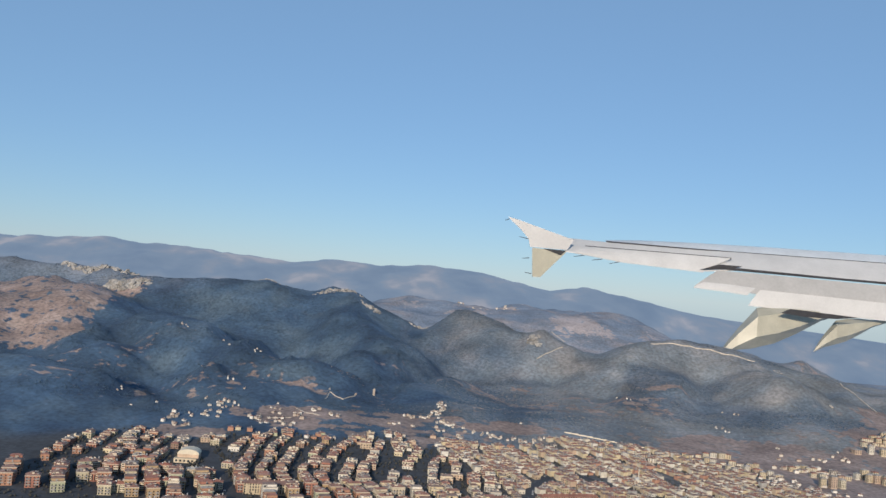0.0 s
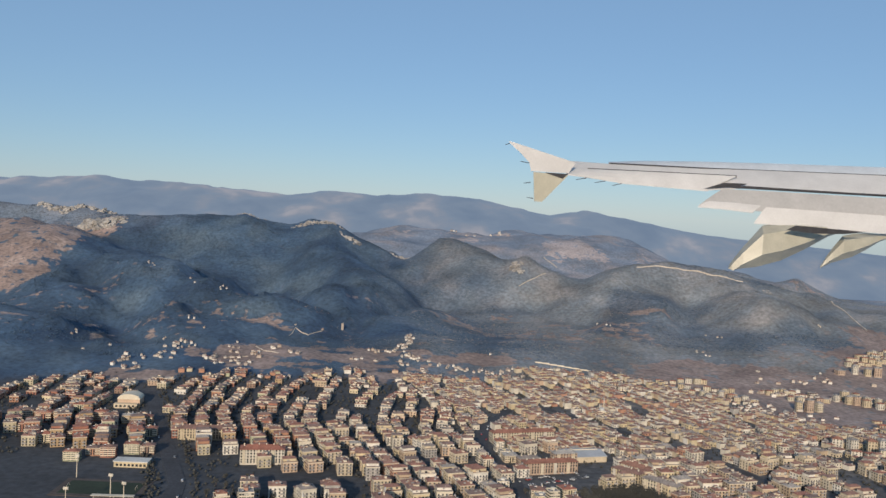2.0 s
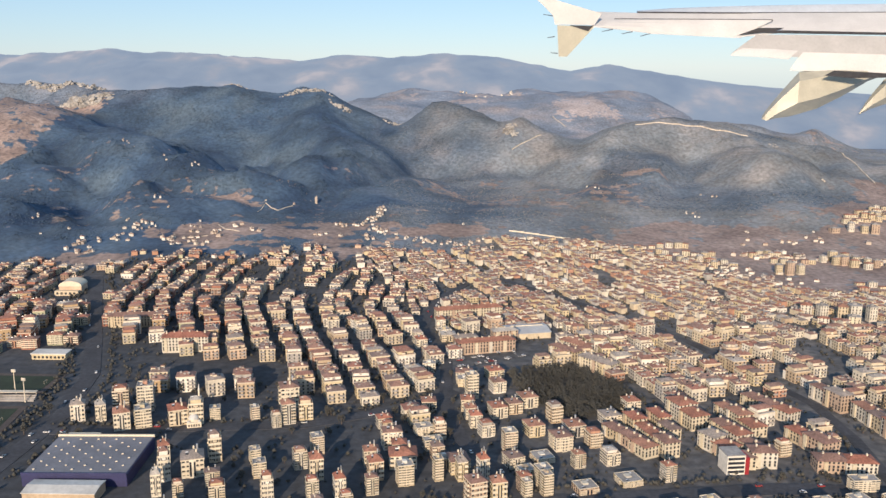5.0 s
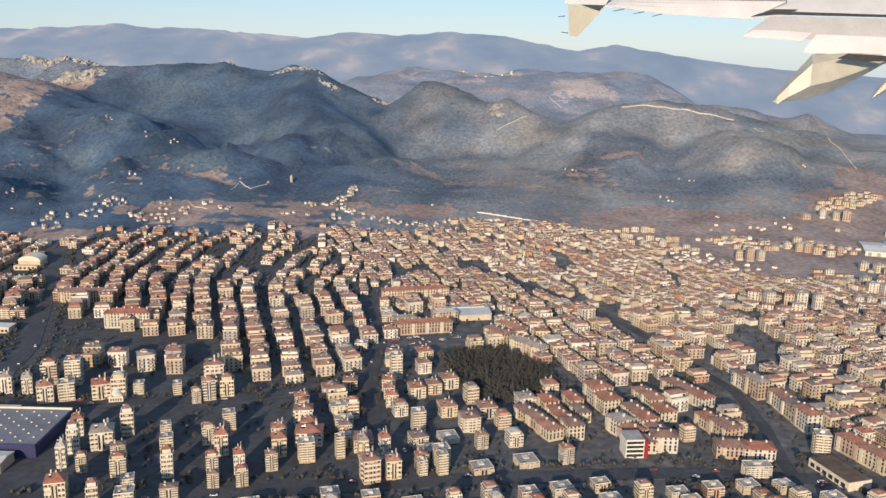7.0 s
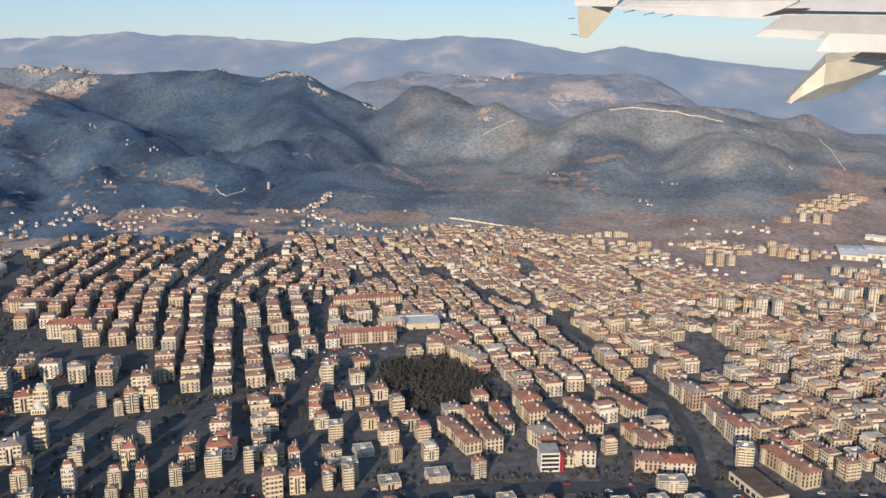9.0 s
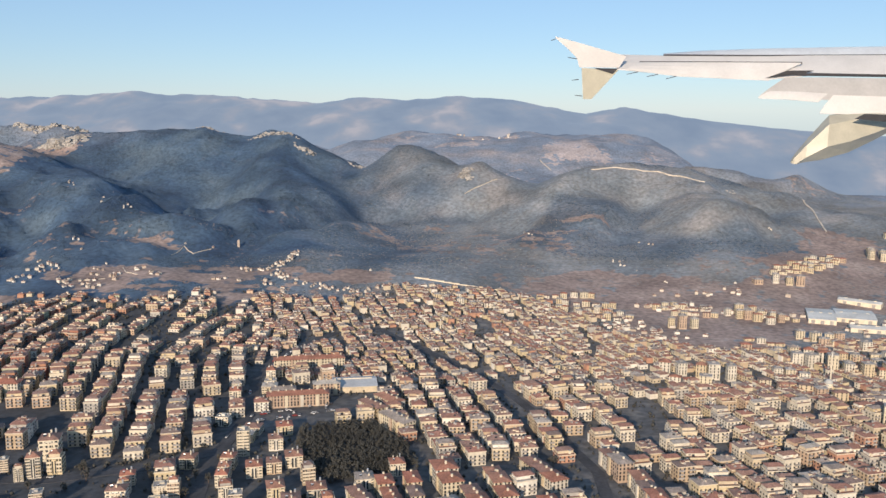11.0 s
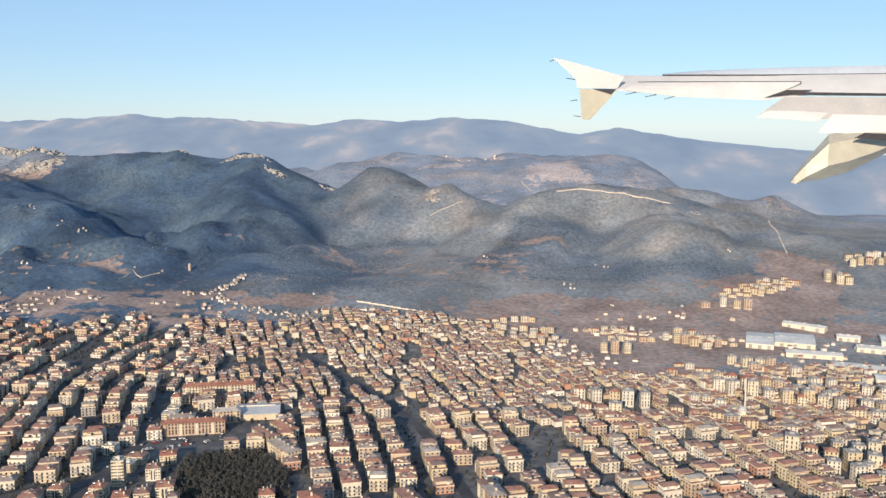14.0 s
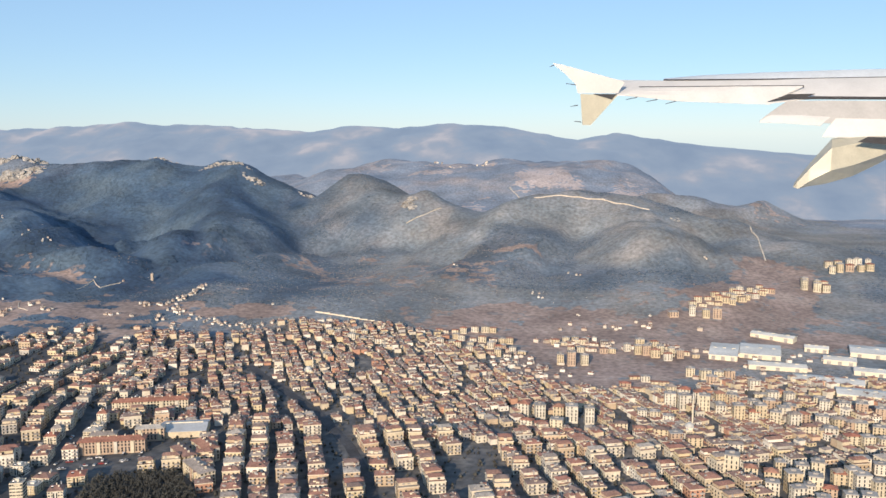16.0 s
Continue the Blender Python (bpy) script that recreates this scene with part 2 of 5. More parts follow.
# valleys cut into the flanks: depth, width, then points x, y
VALLEYS = [(15, 26, [(-420, 1180), (-330, 1130), (-262, 1104), (-136, 1062), (-58, 1058)]), (18, 30, [(-300, 1330), (-214, 1270), (-150, 1215), (-96, 1163), (-58, 1100)]),
           (18, 30, [(60, 1440), (20, 1380), (-10, 1290), (-45, 1180), (-58, 1090)]), (13, 26, [(189, 1230), (110, 1330), (44, 1421)]), (15, 26, [(-170, 1420), (-120, 1330), (-75, 1256), (-55, 1170)]),
           (7, 30, [(430, 1440), (420, 1330), (380, 1230), (330, 1150)]), (12, 26, [(600, 1400), (590, 1280), (560, 1180)]), (12, 24, [(300, 1400), (270, 1300), (215, 1200)]), (12, 24, [(-480, 1300), (-420, 1210), (-360, 1090), (-320, 1000)])]


def valley_depth(x, y):
    total = np.zeros_like(x)
    wx, wy = x + 12 * value_noise(x, y, 50, 51), y + 12 * value_noise(x, y, 50, 52)
    for deep, width, line in VALLEYS:
        best = np.full(x.shape, 1e9)
        for (ax, ay), (bx, by) in zip(line, line[1:]):
            s = np.clip(((wx - ax) * (bx - ax) + (wy - ay) * (by - ay)) / ((bx - ax) ** 2 + (by - ay) ** 2), 0, 1)
            best = np.minimum(best, np.hypot(wx - ax - s * (bx - ax), wy - ay - s * (by - ay)))
        total = np.maximum(total, deep * np.exp(-(best / width) ** 1.5))
    return total


def ridge_height(x, y, width, spine):
    best = np.zeros_like(x)
    for (ax, ay, ah), (bx, by, bh) in zip(spine, spine[1:]):
        dx, dy = bx - ax, by - ay
        s = np.clip(((x - ax) * dx + (y - ay) * dy) / (dx * dx + dy * dy), 0, 1)
        d = np.hypot(x - ax - s * dx, y - ay - s * dy)
        best = np.maximum(best, (ah + s * (bh - ah)) * np.exp(-(d / width) ** 1.7))
    return best


def height(x, y):
    """Height of the ground: a flat town, a foot of gentle slopes, wooded hills and a long rise behind them."""
    x, y = np.asarray(x, float), np.asarray(y, float)
    foot = 8 * step(900, 1200, y) + 12 * step(1050, 1400, y) * step(450, 800, x) - 115 * step(1850, 2650, y) * step(560, 860, x) - 130 * step(2600, 3600, y) * step(800, 1050, x)
    east = step(450, 850, x)
    rise = (28 - 16 * east) * step(1150, 1700, y) + (84 - 44 * step(-50, -350, x)) * (1 - 0.9 * east) * step(1900, 2480, y) - (60 - 80 * east) * step(2560, 3080, y)
    total = np.zeros_like(x)
    for width, spine in RIDGES:
        total = total + ridge_height(x, y, width, spine) ** 4
    hills = total ** 0.25
    rough = step(8, 45, hills + 0.6 * rise)
    z = foot + (hills ** 4 + np.maximum(rise, 0) ** 4) ** 0.25
    gullies = 11 * value_noise(x + 0.3 * y, y, 170, 3) - 16 * np.abs(value_noise(x - 0.25 * y, 0.55 * y, 85, 5)) + 5 + 2.5 * value_noise(x, y, 31, 7) + 1.2 * value_noise(x, y, 13, 8)
    gullies = gullies + (9 * value_noise(x + 0.2 * y, 0.6 * y, 120, 55) - 13 * np.abs(value_noise(x + 0.5 * y, 0.5 * y, 100, 56)) + 4) * step(1500, 1400, y) * step(450, 100, x)
    gullies = gullies - (valley_depth(x, y) + 9 * np.abs(value_noise(x + 0.4 * y, 0.6 * y, 47, 53))) * step(1480, 1400, y)
    return z + rough * gullies + 0.35 * value_noise(x, y, 60, 2)


# dry open ground: x, y and the two radii
OPEN = [(-85, 930, 120, 50), (-40, 985, 60, 26), (60, 1000, 60, 22), (400, 1020, 120, 80), (440, 890, 75, 60), (505, 960, 85, 75), (560, 1040, 70, 50), (600, 1120, 70, 90), (660, 1220, 60, 80),
        (346, 1300, 32, 16), (345, 2255, 75, 90), (400, 2200, 50, 40), (130, 2480, 90, 60), (60, 2330, 60, 25), (520, 2150, 60, 30), (620, 2060, 70, 22), (90, 1010, 60, 18), (-235, 855, 40, 18), (640, 1010, 60, 30), (-170, 1075, 40, 22)]
EDGE_X = [-400, -222, -95, -17, 99, 147, 240, 320, 366, 436, 500, 560, 720, 900]
EDGE_Y = [800, 868, 880, 935, 930, 985, 1000, 965, 890, 832, 836, 880, 880, 860]
PARK = [(152, 607), (192, 620), (218, 591), (231, 562), (205, 543), (187, 533), (177, 545), (168, 554), (156, 580)]


def cover(x, y, z):
    """How far the ground is bare earth, wooded, built over."""
    wob = value_noise(x, y, 60, 11) + 0.6 * value_noise(x, y, 24, 12)
    bare = step(-540, -565, x + 12 * wob + 0.12 * (y - 1500)) * step(1180, 1240, y) * step(1730, 1670, y) * 0.85
    hedges = 1 - (0.75 - 0.5 * step(200, 300, x)) * step(0.35, 0.6, value_noise(x, y, 26, 61) + 0.5 * value_noise(x, y, 11, 62))
    for cx, cy, rx, ry in OPEN:
        d = np.hypot((x - cx) / rx, (y - cy) / ry)
        bare = np.maximum(bare, step(1.15, 0.85, d + 0.22 * wob) * hedges)
    speckle = step(0.1, 0.45, 0.6 * value_noise(x, y, 38, 13) + value_noise(x, y, 14, 14))
    spur = step(1.15, 0.75, np.hypot((x - 175) / 165, (y - 1215) / 165))
    streak = step(-0.1, 0.55, value_noise(x + 0.7 * y, 0.35 * y, 60, 71) + 0.5 * value_noise(x, y, 25, 72))
    bare = np.maximum(bare, 0.55 * streak * spur)
    bare = np.maximum(bare, 0.2 * step(0.1, 0.6, value_noise(x, y, 70, 73)) * step(1000, 1060, y) * step(1330, 1180, y))
    bare = np.maximum(bare, 0.45 * step(0.0, 0.6, value_noise(x, 0.5 * y, 110, 15) + 0.6 * value_noise(x, y, 34, 16)) * step(1650, 1900, y) * step(-260, 60, x))
    bare = np.maximum(bare, 0.4 * speckle * step(900, 980, y) * step(1150, 1000, y))
    town = step(12, -25, y - np.interp(x, EDGE_X, EDGE_Y) + 14 * wob) * (1 - bare)
    return bare, town


def pines(x, y):
    """How far the woods are dark pine rather than dry scrub."""
    wob = value_noise(x, y, 120, 17) + 0.5 * value_noise(x, y, 45, 18)
    return np.clip(step(220, -90, x + 0.12 * (y - 1200) + 90 * wob) + 0.5 * step(0.15, 0.55, wob) * step(1040, 1140, y), 0, 1) * step(1900, 1650, y)


def grown(lo, hi, fine, coarse, a, b):
    """Grid lines, fine between a and b and coarser outside."""
    lines = list(np.arange(a, b + 1, fine))
    s, v = fine, a
    while v > lo:
        s = min(s * 1.25, coarse)
        v -= s
        lines.insert(0, v)
    s, v = fine, b
    while v < hi:
        s = min(s * 1.12, coarse)
        v += s
        lines.append(v)
    return np.array(lines)


gx, gy = grown(-4200, 4200, 10, 260, -900, 900), grown(-1500, 4700, 9, 60, 840, 1900)
GX, GY = np.meshgrid(gx, gy)
GZ = height(GX, GY)
nx, ny = len(gx), len(gy)
verts = np.stack([GX.ravel(), GY.ravel(), GZ.ravel()], 1)
i = (np.arange(ny - 1)[:, None] * nx + np.arange(nx - 1)[None, :]).ravel()
faces = np.stack([i, i + 1, i + nx + 1, i + nx], 1)
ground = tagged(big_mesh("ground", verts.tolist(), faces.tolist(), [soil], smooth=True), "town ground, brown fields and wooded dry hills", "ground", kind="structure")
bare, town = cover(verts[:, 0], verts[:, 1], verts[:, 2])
# where the painted haze of the far plain sets in
hazy_moor = step(1620, 1950, verts[:, 1] + 60 * value_noise(verts[:, 0], verts[:, 1], 140, 19) + 110 * step(500, 300, verts[:, 0]) * step(150, 300, verts[:, 0]))
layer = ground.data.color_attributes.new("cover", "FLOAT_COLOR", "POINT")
layer.data.foreach_set("color", np.stack([bare, pines(verts[:, 0], verts[:, 1]), town, hazy_moor], 1).astype(np.float32).ravel())

# the far range: crest heights along x
CREST_X = [-2600, -2029, -1767, -1409, -1259, -1111, -820, -629, -440, -301, -185, -95, 0, 152, 374, 440, 580, 805, 1016, 1223, 1500, 1900, 2600]
CREST_Z = [215, 210, 222, 246, 232, 237, 215, 205, 232, 220, 224, 241, 231, 225, 183, 174, 204, 166, 137, 118, 104, 76, 60]


def range_height(x, y):
    crest = np.interp(x, CREST_X, CREST_Z) + (4 * value_noise(x, 0 * x, 45, 21) + 2 * value_noise(x, 0 * x, 19, 22)) * (1 - 0.7 * step(700, 800, x))
    s = np.clip((3600 - y) / 480, 0, 1)
    spurs = value_noise(x + 0.25 * y, 0.35 * y, 210, 23) + 0.6 * value_noise(x, y, 90, 24) + 0.3 * value_noise(x, y, 38, 25)
    front = crest * (1 - s ** 1.35) + (40 - 140 * step(450, 750, x)) * s + 26 * spurs * (1 - step(620, 820, x)) * np.sin(np.pi * np.clip(s * 1.1, 0, 1)) * (0.4 + 0.6 * s)
    return np.where(y > 3600, crest - 0.25 * (y - 3600), front)


# haze is in the tint, which glows so that sun and shadow hardly show
range_haze_glow = bpy.data.materials.new("far_hazy_scrub")
range_haze_glow.use_nodes = True
rt = range_haze_glow.node_tree
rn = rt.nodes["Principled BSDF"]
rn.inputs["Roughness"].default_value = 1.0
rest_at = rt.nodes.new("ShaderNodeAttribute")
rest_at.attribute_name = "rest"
far_haze_tint = ramp(rt, noise_of(rt, 190.0, 9.0, rest_at.outputs["Vector"]), [(0.32, (0.17, 0.205, 0.245)), (0.5, (0.205, 0.235, 0.265)), (0.58, (0.24, 0.25, 0.265)), (0.67, (0.34, 0.31, 0.295))])
rt.links.new(far_haze_tint, rn.inputs["Emission Color"])
rt.links.new(mix(rt, far_haze_tint, (0.05, 0.05, 0.05), 1.0, "MULTIPLY"), rn.inputs["Base Color"])
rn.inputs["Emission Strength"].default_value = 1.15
rx, ry = np.arange(-2800, 2801, 22.0), np.concatenate([np.arange(3110, 3640, 17.0), [3720, 3820]])
RX, RY = np.meshgrid(rx, ry)
verts = np.stack([RX.ravel(), RY.ravel(), range_height(RX, RY).ravel()], 1)
# its eastern end falls back into the distance
hub, rest_place = np.array([210, 85, 192.0]), verts.copy()
verts = hub + (verts - hub) * (1 + 0.36 * step(820, 1120, verts[:, 0]))[:, None]
nx, ny = len(rx), len(ry)
i = (np.arange(ny - 1)[:, None] * nx + np.arange(nx - 1)[None, :]).ravel()
faces = np.stack([i, i + 1, i + nx + 1, i + nx], 1)
backdrop = tagged(big_mesh("backdrop", verts.tolist(), faces.tolist(), [range_haze_glow], smooth=True), "hazy blue distant mountain range", "mountains", kind="structure")
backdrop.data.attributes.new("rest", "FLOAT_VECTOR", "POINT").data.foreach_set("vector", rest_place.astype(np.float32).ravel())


def ground_at(x, y):
    return float(height(np.array([x]), np.array([y]))[0])


def strip(name, line, width, mat, label, lift=0.25, wiggle=0.0):
    """A road or track laid on the ground along a line."""
    pts = []
    for (ax, ay), (bx, by) in zip(line, line[1:]):
        n = max(2, int(math.hypot(bx - ax, by - ay) / 9))
        pts += [(ax + (bx - ax) * k / n, ay + (by - ay) * k / n) for k in range(n)]
    pts.append(line[-1])
    p = np.array(pts)
    p[:, 0] += wiggle * value_noise(p[:, 0], p[:, 1], 35, 31)
    d = np.gradient(p, axis=0)
    d /= np.linalg.norm(d, axis=1)[:, None]
    side = np.stack([-d[:, 1], d[:, 0]], 1) * width / 2
    cols = [p - side, p - side * 0.98, p + side * 0.98, p + side]
    zs = [height(c[:, 0], c[:, 1]) for c in cols]
    top = np.maximum(zs[0], zs[3]) + lift
    vs = []
    for k, c in enumerate(cols):
        zz = top if k in (1, 2) else zs[k] - 0.6
        vs += np.stack([c[:, 0], c[:, 1], zz], 1).tolist()
    n = len(p)
    fs = [(k * n + q, k * n + q + 1, (k + 1) * n + q + 1, (k + 1) * n + q) for k in range(3) for q in range(n - 1)]
    fs = [f[::-1] for f in fs]
    return tagged(big_mesh(name, vs, fs, [mat]), label, "road", kind="structure")


MAIN_ROAD = [(-96, 380), (-94, 483), (-94, 521), (-107, 584), (-136, 651), (-168, 721), (-206, 809)]
STREET = [(118, 830), (95, 764), (91, 701), (112, 627), (115, 568), (118, 540), (127, 505), (146, 468), (160, 436)]
AVENUE = [(150, 850), (198, 793), (240, 744), (281, 681), (304, 633), (316, 599), (328, 569), (332, 523), (330, 483), (331, 466)]
FRONT_ROAD = [(-96, 380), (40, 415), (189, 448), (272, 463), (376, 467), (520, 470)]
strip("road", MAIN_ROAD, 11, asphalt, "wide dark asphalt main road through the town")
strip("road", STREET, 8, asphalt, "dark asphalt street between apartment rows", 0.22)
strip("road", AVENUE, 7, asphalt, "dark asphalt avenue crossing the town", 0.28)
strip("road", FRONT_ROAD, 11, asphalt, "wide dark asphalt road along the apartments", 0.3)
strip("road", [(-94, 500), (-58, 503), (1, 512), (43, 518), (92, 545), (120, 575)], 9, asphalt, "dark asphalt boulevard below freestanding towers", 0.24)
TRACKS = [
    ([(360, 1478), (392, 1489), (429, 1485), (463, 1478), (492, 1458), (530, 1450)], 1.2, "pale gravel track along the wooded crest", 1.2, 3),
    ([(672, 1462), (670, 1400), (664, 1330), (660, 1300)], 1.6, "pale gravel track down a wooded slope", 1.2, 4),
    ([(167, 1457), (190, 1478), (218, 1502)], 0.9, "thin pale track up a wooded flank", 1.0, 4),
    ([(278, 2151), (301, 2094)], 2.2, "pale gravel track on a far slope", 1.2, 5),
    ([(-172, 928), (-149, 935)], 0.9, "pale farm lane beside brown fields", 0.5, 2),
    ([(-152, 978), (-139, 958), (-119, 947)], 0.9, "pale farm lane below the woods", 0.6, 3),
    ([(-128, 1049), (-126, 1082), (-109, 1063), (-94, 1085)], 0.8, "pale lane around a hillside farm", 0.8, 3),
]
for line, width, label, lift, wiggle in TRACKS:
    strip("track", line, width, pale_track, label, lift, wiggle)


# ---- the aircraft wing ----
wing_white = material("wing_paint", (0.55, 0.54, 0.53), 0.5, grain=(9.0, 0.04), stain=(120.0, 0.07))
wing_grey = material("wing_grey_panel", (0.40, 0.39, 0.38), 0.45, grain=(14.0, 0.05), stain=(90.0, 0.07))
wing_blue = material("wing_slat_paint", (0.47, 0.51, 0.56), 0.45, grain=(14.0, 0.05), stain=(90.0, 0.07))
wing_cream = material("wing_cream_paint", (0.40, 0.38, 0.30), 0.4, grain=(9.0, 0.05), stain=(70.0, 0.1))
# dark of gaps, joints and wicks, and of plates that stand for shade
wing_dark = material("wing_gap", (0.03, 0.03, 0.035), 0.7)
# it keeps its distance from the eye along the whole flight, so it stands far off and is large: U metres to one unit of its outline
U = 3.0
DEPTH = 0.5
WING_AT, WING_AIM = Vector((308, 4650, 550)), Vector((210, 85, 191))
wing = thing("aircraft_wing", "white airliner wing with wingtip fence and lowered flaps", "wing")
ahead = (WING_AT - WING_AIM).normalized()
across = ahead.cross(Vector((0, 0, 1))).normalized()
wing.matrix_world = Matrix.Translation(WING_AT) @ Matrix((across, ahead, across.cross(ahead))).transposed().to_4x4() @ pose(0, 0, 0, 0, -0.4, 0)


def span(x):
    """The outline's run along the wing, drawn together past the tip."""
    return x if x < 110 else 110 + (x - 110) * 0.92


def slab(bm, low, high, y_low, y_high, thick):
    """A panel between a low (near) edge and a high (far) edge, both of (x, z) pairs in the outline's units."""
    n = len(low)
    rows = []
    for s in (0.0, 0.33, 0.66, 1.0):
        rows.append([Vector((U * span(a[0] + s * (b[0] - a[0])), DEPTH * (y_low + s * (y_high - y_low)), U * (a[1] + s * (b[1] - a[1])) + 4 * math.sin(math.pi * s))) for a, b in zip(low, high)])
    top = [[bm.verts.new(p) for p in r] for r in rows]
    bot = [[bm.verts.new(p - Vector((0, 0, thick))) for p in r] for r in rows]
    for r in range(3):
        for k in range(n - 1):
            bm.faces.new((top[r][k], top[r][k + 1], top[r + 1][k + 1], top[r + 1][k]))
            bm.faces.new((bot[r][k + 1], bot[r][k], bot[r + 1][k], bot[r + 1][k + 1]))
    for k in range(n - 1):
        bm.faces.new((bot[0][k], bot[0][k + 1], top[0][k + 1], top[0][k]))
        bm.faces.new((top[3][k], top[3][k + 1], bot[3][k + 1], bot[3][k]))
    for k in (0, n - 1):
        for r in range(3):
            bm.faces.new((top[r][k], top[r + 1][k], bot[r + 1][k], bot[r][k]))
    bmesh.ops.recalc_face_normals(bm, faces=bm.faces[:])
    return bm


def plate(bm, outline, y0, y1):
    return prism(bm, [(U * span(x), U * z) for x, z in outline], DEPTH * y0, DEPTH * y1)


part("main_panel", slab(bmesh.new(), [(104, -53), (215, -63), (372, -70), (450, -63), (700, -67), (900, -70)],
                        [(110, -31), (215, -34), (372, -35), (450, -34), (700, -34), (900, -34)], 0, 330, 6), wing_white, wing)
part("slat", slab(bmesh.new(), [(194, -32), (270, -32.5), (372, -34), (520, -34), (700, -34), (900, -34)],
                  [(194, -31), (262, -26), (372, -23), (520, -21), (700, -20), (900, -19)], 340, 460, 5), wing_blue, wing, "blue-grey leading edge slat")
part("panel_joint", slab(bmesh.new(), [(192, -32.7), (372, -34.6), (600, -34.6), (900, -34.6)], [(192, -32.2), (372, -34), (600, -34), (900, -34)], 326, 338, 3), wing_dark, wing, "thin dark joint line")
part("aileron", slab(bmesh.new(), [(122, -53.5), (215, -64.5), (372, -71.5)], [(146, -43), (300, -44), (430, -45)], -6, 120, 6), wing_white, wing)
part("aileron_joint", slab(bmesh.new(), [(146, -43.6), (300, -44.6), (432, -45.8)], [(146, -42.6), (300, -43.6), (432, -44.6)], 122, 126, 6), wing_dark, wing, "thin dark hinge line")
# recess and gap are solid plates, their inner shade put into a dark colour
part("spoiler_recess", plate(bmesh.new(), [(366, -69), (402, -57), (447, -57), (430, -63), (395, -66)], -12, -4), wing_dark, wing, "dark plate for the shade in the spoiler recess")
part("flap_gap", plate(bmesh.new(), [(395, -64), (447, -61), (640, -65), (900, -68), (900, -72), (640, -69), (440, -66)], -14, -6), wing_dark, wing, "black plate for the shaded gap above the flap")
part("flap", slab(bmesh.new(), [(352, -97), (460, -101), (700, -108), (900, -112)], [(400, -68), (470, -68), (700, -72), (900, -75)], -150, -20, 5), wing_grey, wing, "worn grey lowered flap")
part("flap_edge", slab(bmesh.new(), [(350, -99), (400, -101), (452, -105)], [(372, -89), (420, -90), (470, -93)], -165, -120, 4), wing_white, wing)
part("inner_flap", slab(bmesh.new(), [(454, -122), (520, -124), (700, -130), (900, -136)], [(476, -95), (520, -96), (700, -101), (900, -105)], -210, -156, 5), wing_white, wing)


def fairing(dx, dz, s):
    """The long pod that covers a flap's track: a lofted keel with a pointed tail."""
    bm = bmesh.new()
    rings = []
    for k, (x, z, w, h, y) in enumerate([(432, -220, 2, 4, -330), (450, -204, 9, 24, -300), (470, -188, 14, 40, -270), (505, -165, 20, 70, -230), (545, -157, 23, 66, -180), (590, -146, 22, 48, -130), (635, -135, 14, 22, -90), (690, -125, 5, 8, -50)]):
        cx, cz = dx + s * (x - 432) + 432, dz + s * (z + 221) - 221
        ring = []
        for q in range(6):
            a = 2 * math.pi * q / 6 + 0.35
            ring.append(bm.verts.new((U * (span(cx) + s * (0.35 * w * math.cos(a))), DEPTH * y + U * s * w * math.cos(a) * 1.6, U * (cz + s * h * 0.5 * math.sin(a)))))
        rings.append(ring)
    for r0, r1 in zip(rings, rings[1:]):
        for q in range(6):
            bm.faces.new((r0[q], r0[(q + 1) % 6], r1[(q + 1) % 6], r1[q]))
    bm.faces.new(rings[0][::-1])
    bm.faces.new(rings[-1])
    bmesh.ops.recalc_face_normals(bm, faces=bm.faces[:])
    return bm


pod = part("flap_track_fairing", fairing(-36, 4, 1.0), wing_cream, wing, "cream canoe-shaped flap track fairing")
part("tail_probe", plate(bmesh.new(), [(384, -224), (398, -215), (399, -217.5), (385, -225.5)], -332, -330), wing_dark, pod)
# dark plate added for the shadow between inner flap and fairing
part("fairing_bracket", plate(bmesh.new(), [(498, -128), (514, -120), (640, -126), (600, -131), (545, -132)], -480, -470), wing_dark, wing, "dark plate for the shadow above the flap fairing")
part("flap_track_fairing", fairing(142, 29, 0.6), wing_cream, wing, "cream canoe-shaped flap track fairing")
fence = part("wingtip_fence", plate(bmesh.new(), [(0, 0), (14, -3), (120, -33), (108, -52), (58, -51), (42, -51), (38, -36), (22, -20), (3, -4)], -8, 8), wing_white, wing, "white swept wingtip fence")
part("lower_fence", plate(bmesh.new(), [(46, -52), (108, -55), (64, -104), (50, -104)], -6, 6), wing_cream, fence, "cream lower half of the fence")
# dark triangle added for the shade on the lower fence
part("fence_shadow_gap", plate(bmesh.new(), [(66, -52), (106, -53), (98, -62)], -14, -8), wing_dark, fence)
for x, z, dx, dz in [(38, -36, -16, 2), (42, -70, -12, -2), (48, -98, -12, 1), (2, -3, -8, -3), (142, -58, -20, -4), (178, -62, -20, -4), (214, -64, -22, -6)]:
    part("static_wick", plate(bmesh.new(), [(x, z), (x + dx, z + dz), (x + dx, z + dz - 0.9), (x, z - 1.6)], -4, -2), wing_dark, wing)


